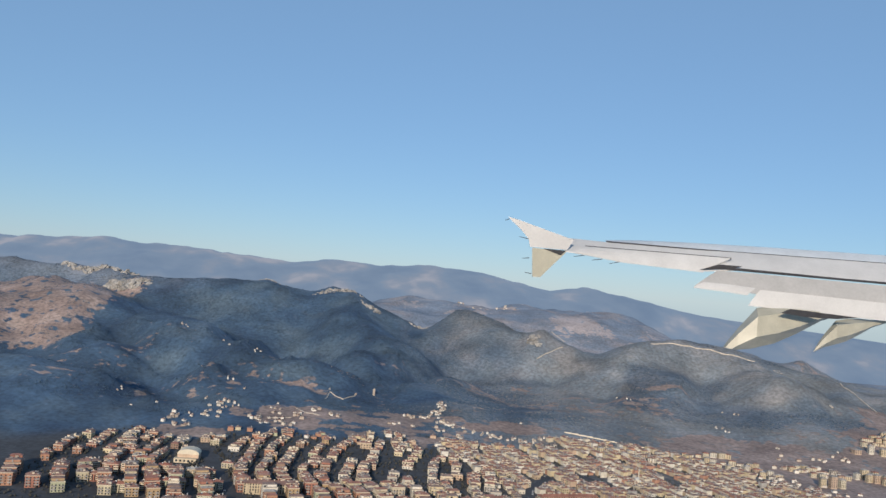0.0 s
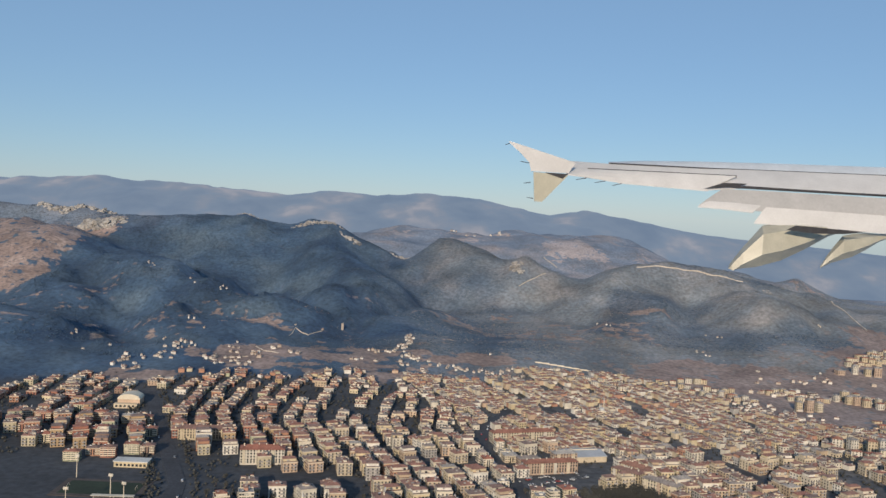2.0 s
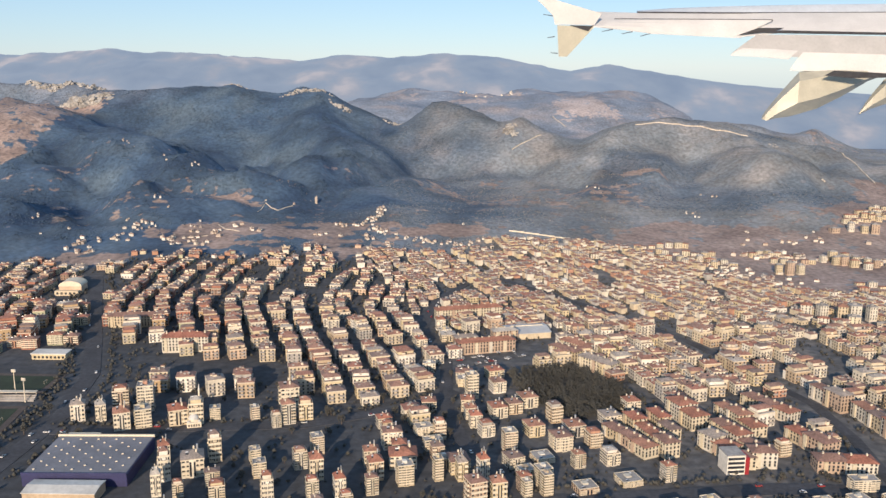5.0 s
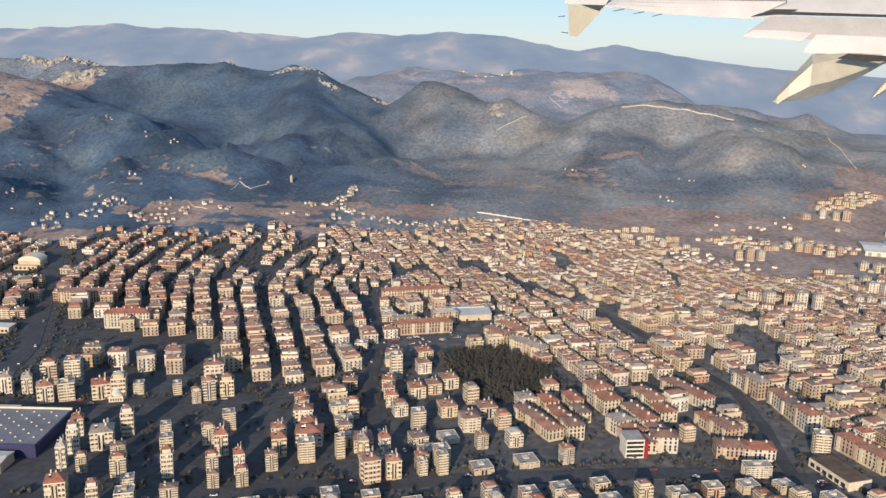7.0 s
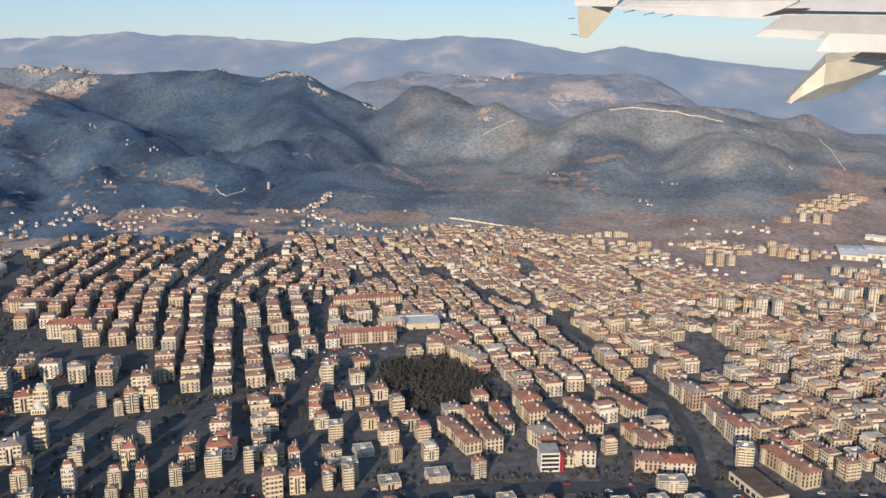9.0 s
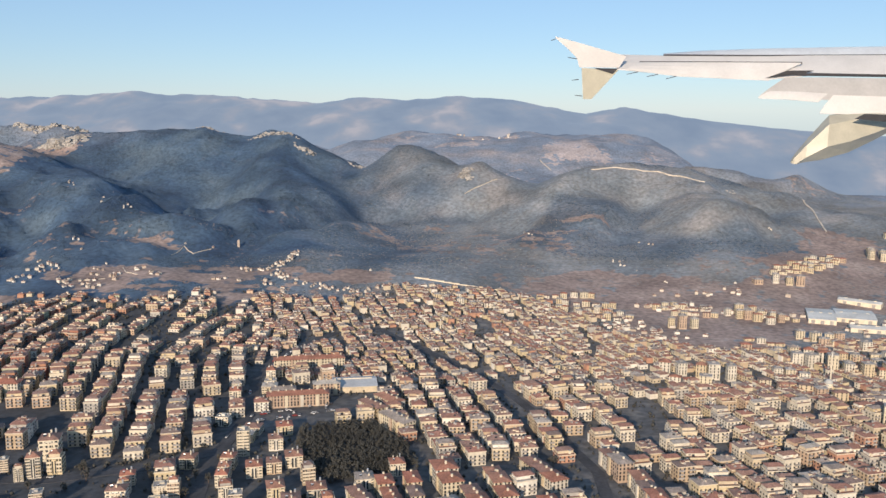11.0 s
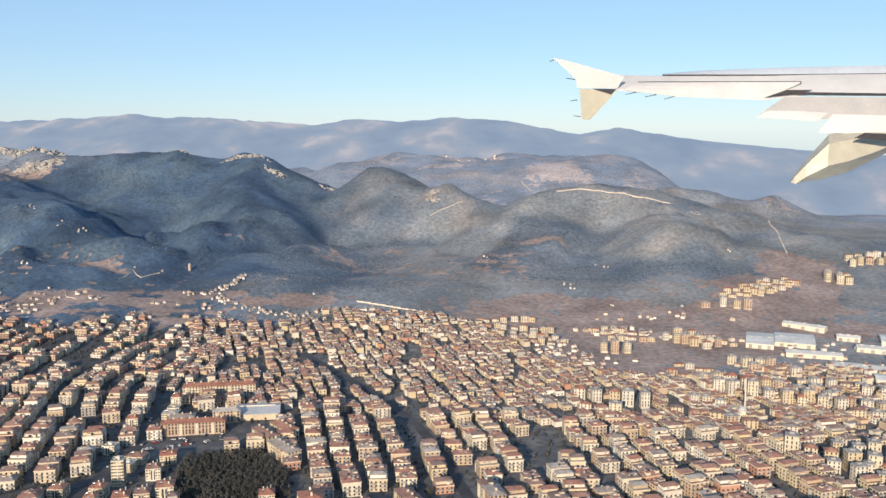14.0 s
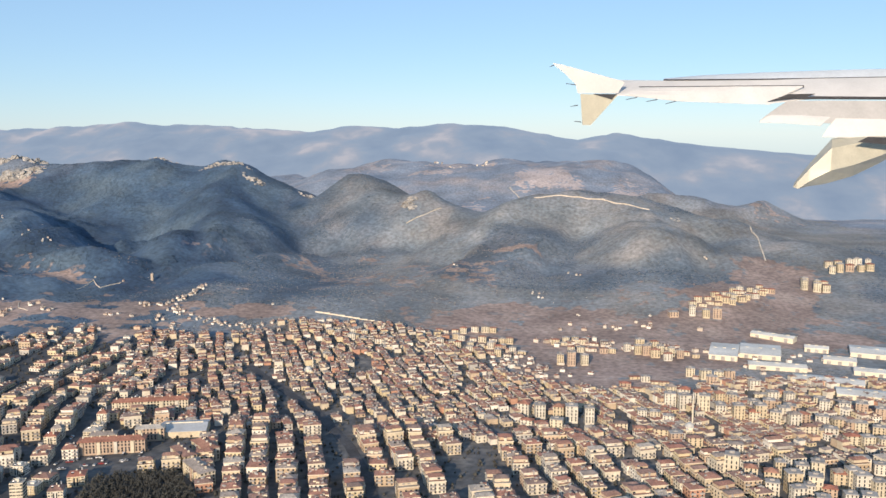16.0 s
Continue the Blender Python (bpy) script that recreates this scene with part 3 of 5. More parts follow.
# ---- buildings ----
def hip_roof(bm, w, d, z, rise, over=0.45):
    """A hipped roof with eaves over a w x d plan."""
    hx, hy = w / 2 + over, d / 2 + over
    base = [bm.verts.new(p) for p in ((-hx, -hy, z), (hx, -hy, z), (hx, hy, z), (-hx, hy, z))]
    low = [bm.verts.new((v.co.x, v.co.y, z - 0.22)) for v in base]
    if w >= d:
        r = [bm.verts.new((-hx + hy, 0, z + rise)), bm.verts.new((hx - hy + 0.01, 0, z + rise))]
        tops = [(base[0], base[1], r[1], r[0]), (base[1], base[2], r[1]), (base[2], base[3], r[0], r[1]), (base[3], base[0], r[0])]
    else:
        r = [bm.verts.new((0, -hy + hx, z + rise)), bm.verts.new((0, hy - hx + 0.01, z + rise))]
        tops = [(base[0], base[1], r[0]), (base[1], base[2], r[1], r[0]), (base[2], base[3], r[1]), (base[3], base[0], r[0], r[1])]
    for f in tops:
        bm.faces.new(f)
    bm.faces.new(low[::-1])
    for k in range(4):
        bm.faces.new((low[k], low[(k + 1) % 4], base[(k + 1) % 4], base[k]))
    return bm


def window_sheet(bm, w, d, floors, storey, every, size, rng, skip=0.06):
    """Recessed-looking panes, each a thin box proud of its reveal, on the four sides."""
    for f in range(floors):
        z0 = f * storey + 0.85 + (0.5 if f == 0 else 0)
        for length, make in ((w, lambda s, q: (s, -d / 2, 0)), (w, lambda s, q: (s, d / 2, 1)), (d, lambda s, q: (-w / 2, s, 2)), (d, lambda s, q: (w / 2, s, 3))):
            n = max(1, int(length / every))
            for k in range(n):
                if rng.random() < skip:
                    continue
                s = (k + 0.5) * length / n - length / 2
                x, y, side = make(s, 0)
                a, t = size / 2, 0.06
                if side < 2:
                    yy = y - t if side == 0 else y + t
                    q = [(x - a, yy, z0), (x + a, yy, z0), (x + a, yy, z0 + 1.35), (x - a, yy, z0 + 1.35)]
                    q = q if side == 0 else q[::-1]
                else:
                    xx = x - t if side == 2 else x + t
                    q = [(xx, y + a, z0), (xx, y - a, z0), (xx, y - a, z0 + 1.35), (xx, y + a, z0 + 1.35)]
                    q = q if side == 2 else q[::-1]
                bm.faces.new([bm.verts.new(p) for p in q])
    return bm


def balcony(bm, w, y, z, deep, height_=0.95):
    """A slab with a solid parapet on three sides."""
    box(bm, -w / 2, y - deep, z - 0.18, w / 2, y, z)
    box(bm, -w / 2, y - deep, z, w / 2, y - deep + 0.14, z + height_)
    box(bm, -w / 2, y - deep + 0.14, z, -w / 2 + 0.14, y, z + height_)
    box(bm, w / 2 - 0.14, y - deep + 0.14, z, w / 2, y, z + height_)
    return bm


STOREY = 2.45


def apartment(w, d, floors, roof, rng, balconies=2, label="", group="apartment blocks", paint=wall_paint):
    """An apartment block: body, panes, balconies by storey, roof, chimneys, a stair head, a water tank."""
    top = floors * STOREY
    attic = roof == "tile"
    house = thing("apartment_block", label, "building", group=group)
    body = box(bmesh.new(), -w / 2, -d / 2, -2.5, w / 2, d / 2, top)
    if w > 9:
        box(body, -w * 0.16, -d / 2 - 0.7, -2.5, w * 0.16, -d / 2, top - 0.4)
        box(body, -w * 0.2, d / 2, -2.5, w * 0.2, d / 2 + 0.6, top - 0.4)
    part("wall", body, flat_cream if floors > 5 else paint, house)
    # real windows, widened so the dark glass also paints the shade of deep balconies
    panes = window_sheet(bmesh.new(), w, d, floors, STOREY, 2.6, 2.3 if floors > 5 else 1.75, rng)
    # full-height dark strips added for the shade of upright recesses
    for u in (-0.09, 0.09) if w > 9 else ():
        panes.faces.new([panes.verts.new(p) for p in ((u * w - 0.55, -d / 2 - 0.74, 0.8), (u * w + 0.55, -d / 2 - 0.74, 0.8), (u * w + 0.55, -d / 2 - 0.74, top - 1.2), (u * w - 0.55, -d / 2 - 0.74, top - 1.2))])
    tagged(part("window_panes", panes, pane_dark, house), kind="stuff")
    for f in range(1, floors):
        for side in range(balconies):
            wide, cx = (w * 0.96, 0) if balconies == 1 else (w * 0.34, (-1, 1)[side] * w * 0.33)
            bm = balcony(bmesh.new(), wide, -d / 2, f * STOREY, 1.25)
            bmesh.ops.translate(bm, vec=(cx, 0, 0), verts=bm.verts[:])
            part("balcony", bm, flat_cream if floors > 5 and side else white_paint, house)
        if balconies == 1:
            bm = balcony(bmesh.new(), d * 0.5, -w / 2, f * STOREY, 1.0)
            bmesh.ops.rotate(bm, cent=(0, 0, 0), matrix=Matrix.Rotation(-math.pi / 2, 3, "Z"), verts=bm.verts[:])
            part("balcony", bm, white_paint, house)
    if roof == "hip":
        part("roof", hip_roof(bmesh.new(), w, d, top + 0.22, min(w, d) * 0.2), roof_tile, house)
        part("cornice", box(bmesh.new(), -w / 2 - 0.35, -d / 2 - 0.35, top - 0.6, w / 2 + 0.35, d / 2 + 0.35, top - 0.03), white_paint, house)
        for k in range(2):
            x, y = rng.uniform(-0.28, 0.28) * w, rng.uniform(-0.28, 0.28) * d
            part("chimney", box(bmesh.new(), x - 0.5, y - 0.4, top, x + 0.5, y + 0.4, top + min(w, d) * 0.2 + 0.9, 0.05), white_paint, house)
    else:
        deck = box(bmesh.new(), -w / 2 + 0.3, -d / 2 + 0.3, top, w / 2 - 0.3, d / 2 - 0.3, top + 0.12)
        part("roof", deck, concrete if roof == "flat" else roof_tile, house)
        rim = bmesh.new()
        for x0, y0, x1, y1 in ((-w / 2 - 0.1, -d / 2 - 0.1, w / 2 + 0.1, -d / 2 + 0.25), (-w / 2 - 0.1, d / 2 - 0.25, w / 2 + 0.1, d / 2 + 0.1),
                               (-w / 2 - 0.1, -d / 2 + 0.25, -w / 2 + 0.25, d / 2 - 0.25), (w / 2 - 0.25, -d / 2 + 0.25, w / 2 + 0.1, d / 2 - 0.25)):
            box(rim, x0, y0, top + 0.003, x1, y1, top + 0.85)
        part("parapet", rim, white_paint, house)
        if attic:
            part("attic", box(bmesh.new(), -w * 0.36, -d * 0.3, top + 0.124, w * 0.36, d * 0.42, top + 2.4), paint, house)
            bm = hip_roof(bmesh.new(), w * 0.72, d * 0.72, top + 2.63, min(w, d) * 0.13)
            bmesh.ops.translate(bm, vec=(0, d * 0.06, 0), verts=bm.verts[:])
            part("attic_roof", bm, roof_tile, house)
        else:
            part("stair_head", box(bmesh.new(), -w * 0.15, -d * 0.1, top + 0.124, w * 0.13, d * 0.25, top + 2.5, 0.08), paint, house)
    if balconies == 2 and w > 11:
        part("rear_wing", box(bmesh.new(), w * 0.02, d / 2 + 0.602, -2.5, w * 0.46, d / 2 + 3.2, top - STOREY), paint, house)
        bm = hip_roof(bmesh.new(), w * 0.44, 2.6, top - STOREY + 0.22, 0.7, 0.25)
        bmesh.ops.translate(bm, vec=(w * 0.24, d / 2 + 1.95, 0), verts=bm.verts[:])
        part("wing_roof", bm, roof_tile, house)
    slope_at = top + (0.5 * min(w, d) * 0.2 + 0.25 if roof == "hip" else 2.75 if attic else 0.5)
    for k in range(1):
        px, py = -w * 0.22 + k * w * 0.4, -d * (0.22 if roof == "hip" else 0.34 if not attic else 0.12)
        bm = box(bmesh.new(), -0.9, -0.6, -0.06, 0.9, 0.6, 0.06)
        bmesh.ops.rotate(bm, cent=(0, 0, 0), matrix=Matrix.Rotation(radians(32), 3, "X"), verts=bm.verts[:])
        box(bm, -0.8, 0.5, -0.7, 0.8, 0.62, 0.4)
        bmesh.ops.translate(bm, vec=(px, py, slope_at + 0.35), verts=bm.verts[:])
        solar = part("solar_panel", bm, pane_dark, house, "dark tilted solar water heater")
        bm = bmesh.new()
        bmesh.ops.create_cone(bm, cap_ends=True, segments=8, radius1=0.36, radius2=0.36, depth=1.7, matrix=Matrix.Translation((px, py + 0.62, slope_at + 0.95)) @ Matrix.Rotation(math.pi / 2, 4, "Y"))
        part("heater_tank", bm, tank_metal, solar)
    tank = cylinder(bmesh.new(), w * 0.24, d * 0.3, top + 0.1, top + (2.0 if roof != "hip" else min(w, d) * 0.2 + 1.5), 0.6, 0.6, 8)
    part("water_tank", tank, tank_metal, house)
    return house


rng = random.Random(7)
SPECS = [  # width, depth, storeys, roof, label
    (13, 12, 4, "hip", "cream apartment block with red tiled hip roof"), (12, 11, 5, "hip", "pale apartment block with balconies and tiled roof"),
    (14, 12, 4, "hip", "yellow apartment block with brown tiled roof"), (13, 13, 4, "tile", "rendered apartment block with red flat roof"),
    (12, 12, 5, "flat", "white apartment block with flat concrete roof"), (15, 12, 4, "hip", "long rendered apartment block with tiled roof"),
    (11, 11, 4, "flat", "small beige apartment block with roof parapet"), (13, 11, 5, "tile", "salmon apartment block with stair head on roof"),
    (14, 13, 3, "hip", "low rendered house with wide red roof"), (12, 13, 4, "hip", "rendered block with tiled hip roof and chimneys")]
TOWERS = [(14, 14, 7, "tile", "tall cream apartment tower with stacked balconies"), (16, 14, 6, "flat", "white apartment tower with ribbon balconies"),
          (13, 15, 7, "hip", "tall yellow apartment tower with tiled roof"), (15, 13, 8, "flat", "tall pale apartment tower with roof parapet")]
protos, towers = [], []
for specs, out in ((SPECS, protos), (TOWERS, towers)):
    for w, d, f, r, label in specs:
        out.append((apartment(w, d, f, r, rng, 1 if (len(out) % 3 == 1 or specs is TOWERS and len(out) % 2) else 2, label, "apartment blocks" if specs is SPECS else "apartment towers"), w, d))
reds = [(apartment(13, 12, 4, "hip", rng, 2, "salmon apartment block with red tiled hip roof", paint=red_render), 13, 12),
        (apartment(14, 12, 5, "hip", rng, 1, "red-brown apartment block with balconies and tiled roof", paint=red_render), 14, 12)]
used = set()


def put_building(kinds, k, x, y, turn, scale=(1, 1, 1)):
    ob = kinds[k][0]
    m = pose(x, y, ground_at(x, y), 0, 0, turn) @ Matrix.Diagonal((*[0.78 * v for v in scale], 1))
    if ob.name in used:
        return copy_thing(ob, m)
    used.add(ob.name)
    ob.matrix_world = m
    return ob


def lean(y):
    """Slope of the town's rows and their shift at y."""
    v = np.clip(y, 380, 1000) - 476
    return -0.36, -0.36 * v


def inside(poly, x, y):
    hit = False
    for (ax, ay), (bx, by) in zip(poly, poly[1:] + poly[:1]):
        if (ay > y) != (by > y) and x < ax + (y - ay) * (bx - ax) / (by - ay):
            hit = not hit
    return hit


def near_line(line, x, y):
    best = 1e9
    for (ax, ay), (bx, by) in zip(line, line[1:]):
        dx, dy = bx - ax, by - ay
        s = min(1, max(0, ((x - ax) * dx + (y - ay) * dy) / (dx * dx + dy * dy)))
        best = min(best, math.hypot(x - ax - s * dx, y - ay - s * dy))
    return best


LOT = [(110, 628), (161, 660), (200, 655), (160, 610), (116, 606)]
FIELD = [(-66, 618), (0, 616), (14, 582), (-54, 570)]
MALL = [(-90, 490), (-22, 492), (-8, 440), (-14, 400), (-90, 400)]
STADIUM = [(-230, 640), (-108, 640), (-100, 460), (-260, 460)]
LONG = [(108, 640), (165, 655), (190, 690), (180, 712), (140, 700), (108, 665)]
FLATS = [(382, 768), (386, 738), (440, 732), (440, 760)]
CORNER = [(506, 672), (530, 630), (600, 620), (610, 665), (545, 685)]
BOULEVARD = [(-94, 500), (-58, 503), (1, 512), (43, 518), (92, 545), (120, 575)]
GROVE = [(148, 610), (192, 624), (222, 592), (236, 562), (187, 528), (166, 550), (153, 580)]
SQUARE = [(127, 618), (151, 616), (166, 551), (187, 530), (208, 548), (240, 562), (252, 497), (244, 455), (131, 437), (120, 469), (128, 500), (124, 560)]
BROAD = [(298, 476), (328, 480), (330, 500), (298, 498)]
BROAD_EAST = [(340, 478), (380, 474), (380, 496), (362, 518), (344, 518)]
# long terraces in the front quarters: the two ends of each roof, depth, storeys
RANKS = [((204, 521), (221, 492), 9, 4), ((217, 532), (232, 493), 9, 4), ((229, 537), (237, 515), 8, 4), ((244, 550), (253, 529), 12, 5), ((252, 510), (262, 495), 11, 4), ((262, 526), (275, 496), 10, 4),
         ((270, 554), (282, 521), 10, 4), ((258, 487), (279, 488), 9, 4), ((290, 571), (307, 543), 10, 4), ((299, 523), (310, 499), 10, 4), ((299, 486), (325, 486), 11, 4), ((364, 501), (377, 476), 10, 5),
         ((346, 556), (356, 517), 9, 5), ((333, 583), (342, 560), 9, 5)]


def near_rank(x, y):
    return min(near_line(r[:2], x, y) for r in RANKS)


HALL_YARD = [(-232, 782), (-182, 782), (-172, 728), (-224, 728)]
KEEP_OUT = [HALL_YARD, SQUARE, BROAD, BROAD_EAST, GROVE, LOT, FIELD, MALL, STADIUM, LONG, FLATS, CORNER]


def free(x, y, gap=5.5):
    if any(inside(p, x, y) for p in KEEP_OUT) or near_rank(x, y) < 11.5:
        return False
    return near_line(MAIN_ROAD, x, y) > gap + 6 and near_line(STREET, x, y) > gap + 1.5 and near_line(AVENUE, x, y) > gap + (5.5 if y < 590 else 2) and near_line(FRONT_ROAD, x, y) > gap + 6 and near_line(BOULEVARD, x, y) > gap + 4


lots = []


def try_lot(x, y, turn, zone):
    if x < -95 and y < 640 or x < -330 or x > 820 or abs(x - 200) > 420 + 0.5 * y:
        return
    if y < np.interp(x, EDGE_X, EDGE_Y) and free(x, y):
        bare, town = cover(np.array([x]), np.array([y]), 0)
        if bare[0] < 0.45:
            lots.append((x, y, turn, zone))


c, pair = -700.0, 1
while c < 1100:  # long rows of apartment houses
    west = c + lean(712)[1] < 85
    y, y1 = 396 + rng.uniform(0, 6), (875 if west else 712) + rng.uniform(-25, 12)
    run, skip, side, grow = rng.randint(3, 7), False, 0.0, 0.0
    while y < y1:
        bend = max(0.0, y - 735)
        x = c + lean(min(y, 735))[1] + 0.13 * max(0.0, y - 820) + side + rng.uniform(-0.8, 0.8) + (pair * 1.4 * min(1, bend / 25) if west else 0)
        if not skip and rng.random() > (0.35 if x > 600 else 0.05):
            try_lot(x, y, math.degrees(math.atan(0.36)) * (1 - min(1, bend / 20)) + grow + rng.uniform(-2, 2), "near" if y < 712 else "mid")
        run -= 1
        y += (10.2 if y < 712 else 8.2) * rng.uniform(0.95, 1.08)
        if run <= 0:
            y += rng.choice((3.0, 5.0, 8.0))
            run, skip = rng.choice((2, 3, 4, 5, 6, 7)), rng.random() < (0.1 if y > 700 else 0.07)
            side, grow = rng.gauss(0, 1.5 if y < 690 else 2.4), rng.choice((0, 0, 0, -8, 7))
    c += 18.2 if c < 150 else 17.6
    pair = -pair
c = -700.0
while c < 1100:  # short uneven rows of old streets
    y, side = 700 + rng.uniform(0, 9), 0.0
    while y < 1000:
        shift = lean(712)[1]
        slope = -0.22 if c + shift < 105 else -0.46
        x0 = c + shift + slope * (y - 712) + side
        n = rng.randint(2, 6)
        if rng.random() > (0.42 if y > 860 and x0 < 105 else 0.30 if x0 < 105 else 0.16):
            for k in range(n):
                yy = y + k * 4.9
                x = x0 + slope * k * 4.9 + rng.uniform(-0.6, 0.6)
                if (yy > 862 or x > 85 - 0.36 * (yy - 712)) and rng.random() > 0.08 + 0.3 * (x > 560):
                    try_lot(x, yy, math.degrees(math.atan(-slope)) + rng.gauss(0, 3), "far")
        y += n * 4.9 + rng.choice((0.6, 1.0, 2.0, 5.0))
        side = rng.gauss(0, 1.7)
    c += rng.choice((7.4, 8.0, 8.8, 10.6))

# freestanding towers stand in front, towards the wide road
# each with the width of its front
TOWER_ROWS = [(-54, 507, 8.3), (-44, 511, 8.3), (-65, 532, 8.7), (-51, 533, 8.6), (-27, 516, 9.6), (-17, 517, 7.6), (-9, 524, 10.9), (13, 524, 8.7), (27, 515, 7.6), (32, 521, 7.2), (40, 528, 7.6), (27, 545, 10.3),
              (-82, 516, 9), (-70, 517, 9), (-17, 470, 9.4), (-10, 452, 9.1), (7, 474, 10.5), (1, 459, 10.3), (14, 448, 12), (27, 473, 9.7), (33, 459, 11.8), (55, 486, 10.4), (50, 469, 10)]
TOWER_FRONT = [(60, 459, 10.5), (-8, 437, 7.1), (3, 434, 7.5), (5, 408, 8.3), (21, 433, 11.3), (31, 420, 11), (38, 402, 13.5), (43, 435, 8.9), (53, 412, 13.5), (62, 440, 8.9), (67, 427, 9.2), (74, 442, 8.3), (79, 430, 8.6),
               (88, 446, 9.9), (102, 457, 13), (117, 462, 7.3), (128, 463, 8.4), (138, 465, 7.8), (135, 441, 9), (145, 445, 8.5), (158, 449, 7.5), (167, 451, 8.1), (24, 402, 8.1)]
STANDING = [p[:2] for p in TOWER_ROWS + TOWER_FRONT]
near = sorted([l for l in lots if l[3] == "near" and not (l[0] < 80 and l[1] < 552 - 0.1 * l[0]) and min((l[0] - a) ** 2 + (l[1] - b) ** 2 for a, b in STANDING) > 100], key=lambda l: l[1] + 0.12 * abs(l[0] - 200))
for x, y, wide in TOWER_ROWS + TOWER_FRONT:
    ribbon = wide > 10.6 or rng.random() < 0.45
    kinds_, k = (towers, rng.randrange(4)) if ribbon else (protos, rng.choice((0, 1, 2, 3, 5, 7, 9)))
    put_building(kinds_, k, x, y, 21 + rng.uniform(-5, 5), (wide / (0.78 * kinds_[k][1]), min(wide, 10.5) / (0.78 * kinds_[k][2]), rng.uniform(0.78, 0.98) if ribbon else rng.uniform(1.15, 1.4)))
chosen, rest = near[:225], near[225:] + [l for l in lots if l[3] != "near"]
for x, y, turn, zone in chosen:
    tall = rng.uniform(1.0, 1.2) if rng.random() < 0.15 else rng.uniform(0.76, 0.98)
    if y < 480 or x < 90 - 0.36 * (y - 476) and y < 560:
        tall *= 1.25
    front = y < np.interp(x, [-96, 40, 189, 272, 376, 520], [380, 415, 448, 463, 467, 470])
    if front:
        tall = rng.uniform(0.6, 0.95)
    put_building(protos, rng.choice((4, 6, 6, 3)) if front else rng.randrange(len(protos)), x, y, turn + rng.uniform(-2, 2), (rng.uniform(0.92, 1.2), rng.uniform(0.88, 1.08), tall))

# blocks round the park and the street's foot: x, y, size (0 low, 1 house, 2 tower, 3 tall tower)
CLOSE_WEST = [(130, 563, 3), (143, 597, 1), (145, 574, 1), (145, 537, 1), (154, 543, 1), (162, 553, 1), (176, 532, 1), (139, 511, 1), (151, 493, 2),
              (164, 514, 1), (177, 498, 1), (185, 515, 1), (194, 502, 1), (184, 477, 2), (200, 482, 1), (126, 469, 1), (135, 446, 2)]
CLOSE_EAST = [(157, 451, 2), (166, 456, 2), (167, 483, 0), (206, 532, 1), (211, 516, 1), (215, 500, 1), (217, 485, 1), (220, 550, 1), (225, 535, 1),
              (229, 520, 1), (234, 506, 1), (238, 540, 1), (225, 466, 2), (237, 484, 1), (206, 462, 0), (185, 452, 0), (247, 503, 1)]
CLOSE = CLOSE_WEST + CLOSE_EAST
CLOSE = [c_ for c_ in CLOSE if near_rank(c_[0], c_[1] + 3.5) > 11]
for x, y, size in CLOSE:
    if size >= 2:
        put_building(towers, rng.randrange(4), x, y + 3.5, 18 + rng.uniform(-5, 5), (1.0, 1.0, 1.25 if size == 3 else rng.uniform(0.82, 0.95)))
    else:
        put_building(protos, rng.choice((4, 6)) if size == 0 else rng.choice((0, 1, 2, 3, 5, 7, 9)), x, y + 3.5, 20 + rng.uniform(-4, 4), (rng.uniform(1.1, 1.3), 1.3, 0.6 if size == 0 else rng.uniform(0.8, 1.0)))

# houses close along both sides of the street
taken = [(l[0], l[1]) for l in lots] + STANDING + [(c_[0], c_[1]) for c_ in CLOSE]
for (ax, ay), (bx, by) in zip(STREET[2:], STREET[3:]):
    n = max(1, round(math.hypot(bx - ax, by - ay) / 12.5))
    for k in range(n):
        for side in (-1, 1):
            dx, dy = (bx - ax) / math.hypot(bx - ax, by - ay), (by - ay) / math.hypot(bx - ax, by - ay)
            x, y = ax + (k + 0.5) * (bx - ax) / n - side * dy * 11, ay + (k + 0.5) * (by - ay) / n + side * dx * 11
            if min((x - a) ** 2 + (y - b) ** 2 for a, b in taken) > 95 and y > 440 and not any(inside(p, x, y) for p in (LOT, GROVE, LONG)) and near_rank(x, y) > 11.5 and near_line(BOULEVARD, x, y) > 9 and near_line(FRONT_ROAD, x, y) > 11:
                taken.append((x, y))
                put_building(protos, rng.randrange(len(protos)), x, y, math.degrees(math.atan2(-dx, dy)) + rng.uniform(-3, 3) + 180, (1.0, 1.05, rng.uniform(0.8, 1.05)))

# groups of taller flats beyond
put_building(towers, 1, 313, 466, 8, (1.9, 1.0, 0.75))
put_building(towers, 3, 351, 493, -6, (1.1, 1.1, 1.0))
for n, (x, y) in enumerate([(-252, 708), (-238, 709), (-223, 711), (-212, 718), (-209, 665), (-221, 662), (-197, 675), (-188, 714), (-174, 714), (-172, 684), (-160, 684), (-157, 640), (-147, 642),
                            (-190, 618), (-181, 632), (-170, 630), (-226, 655), (-240, 664), (-255, 680), (-268, 712), (-238, 740)]):
    put_building(reds, n % 2, x, y, 12 + rng.uniform(-4, 4), (1.1, 1, rng.uniform(0.9, 1.15)))


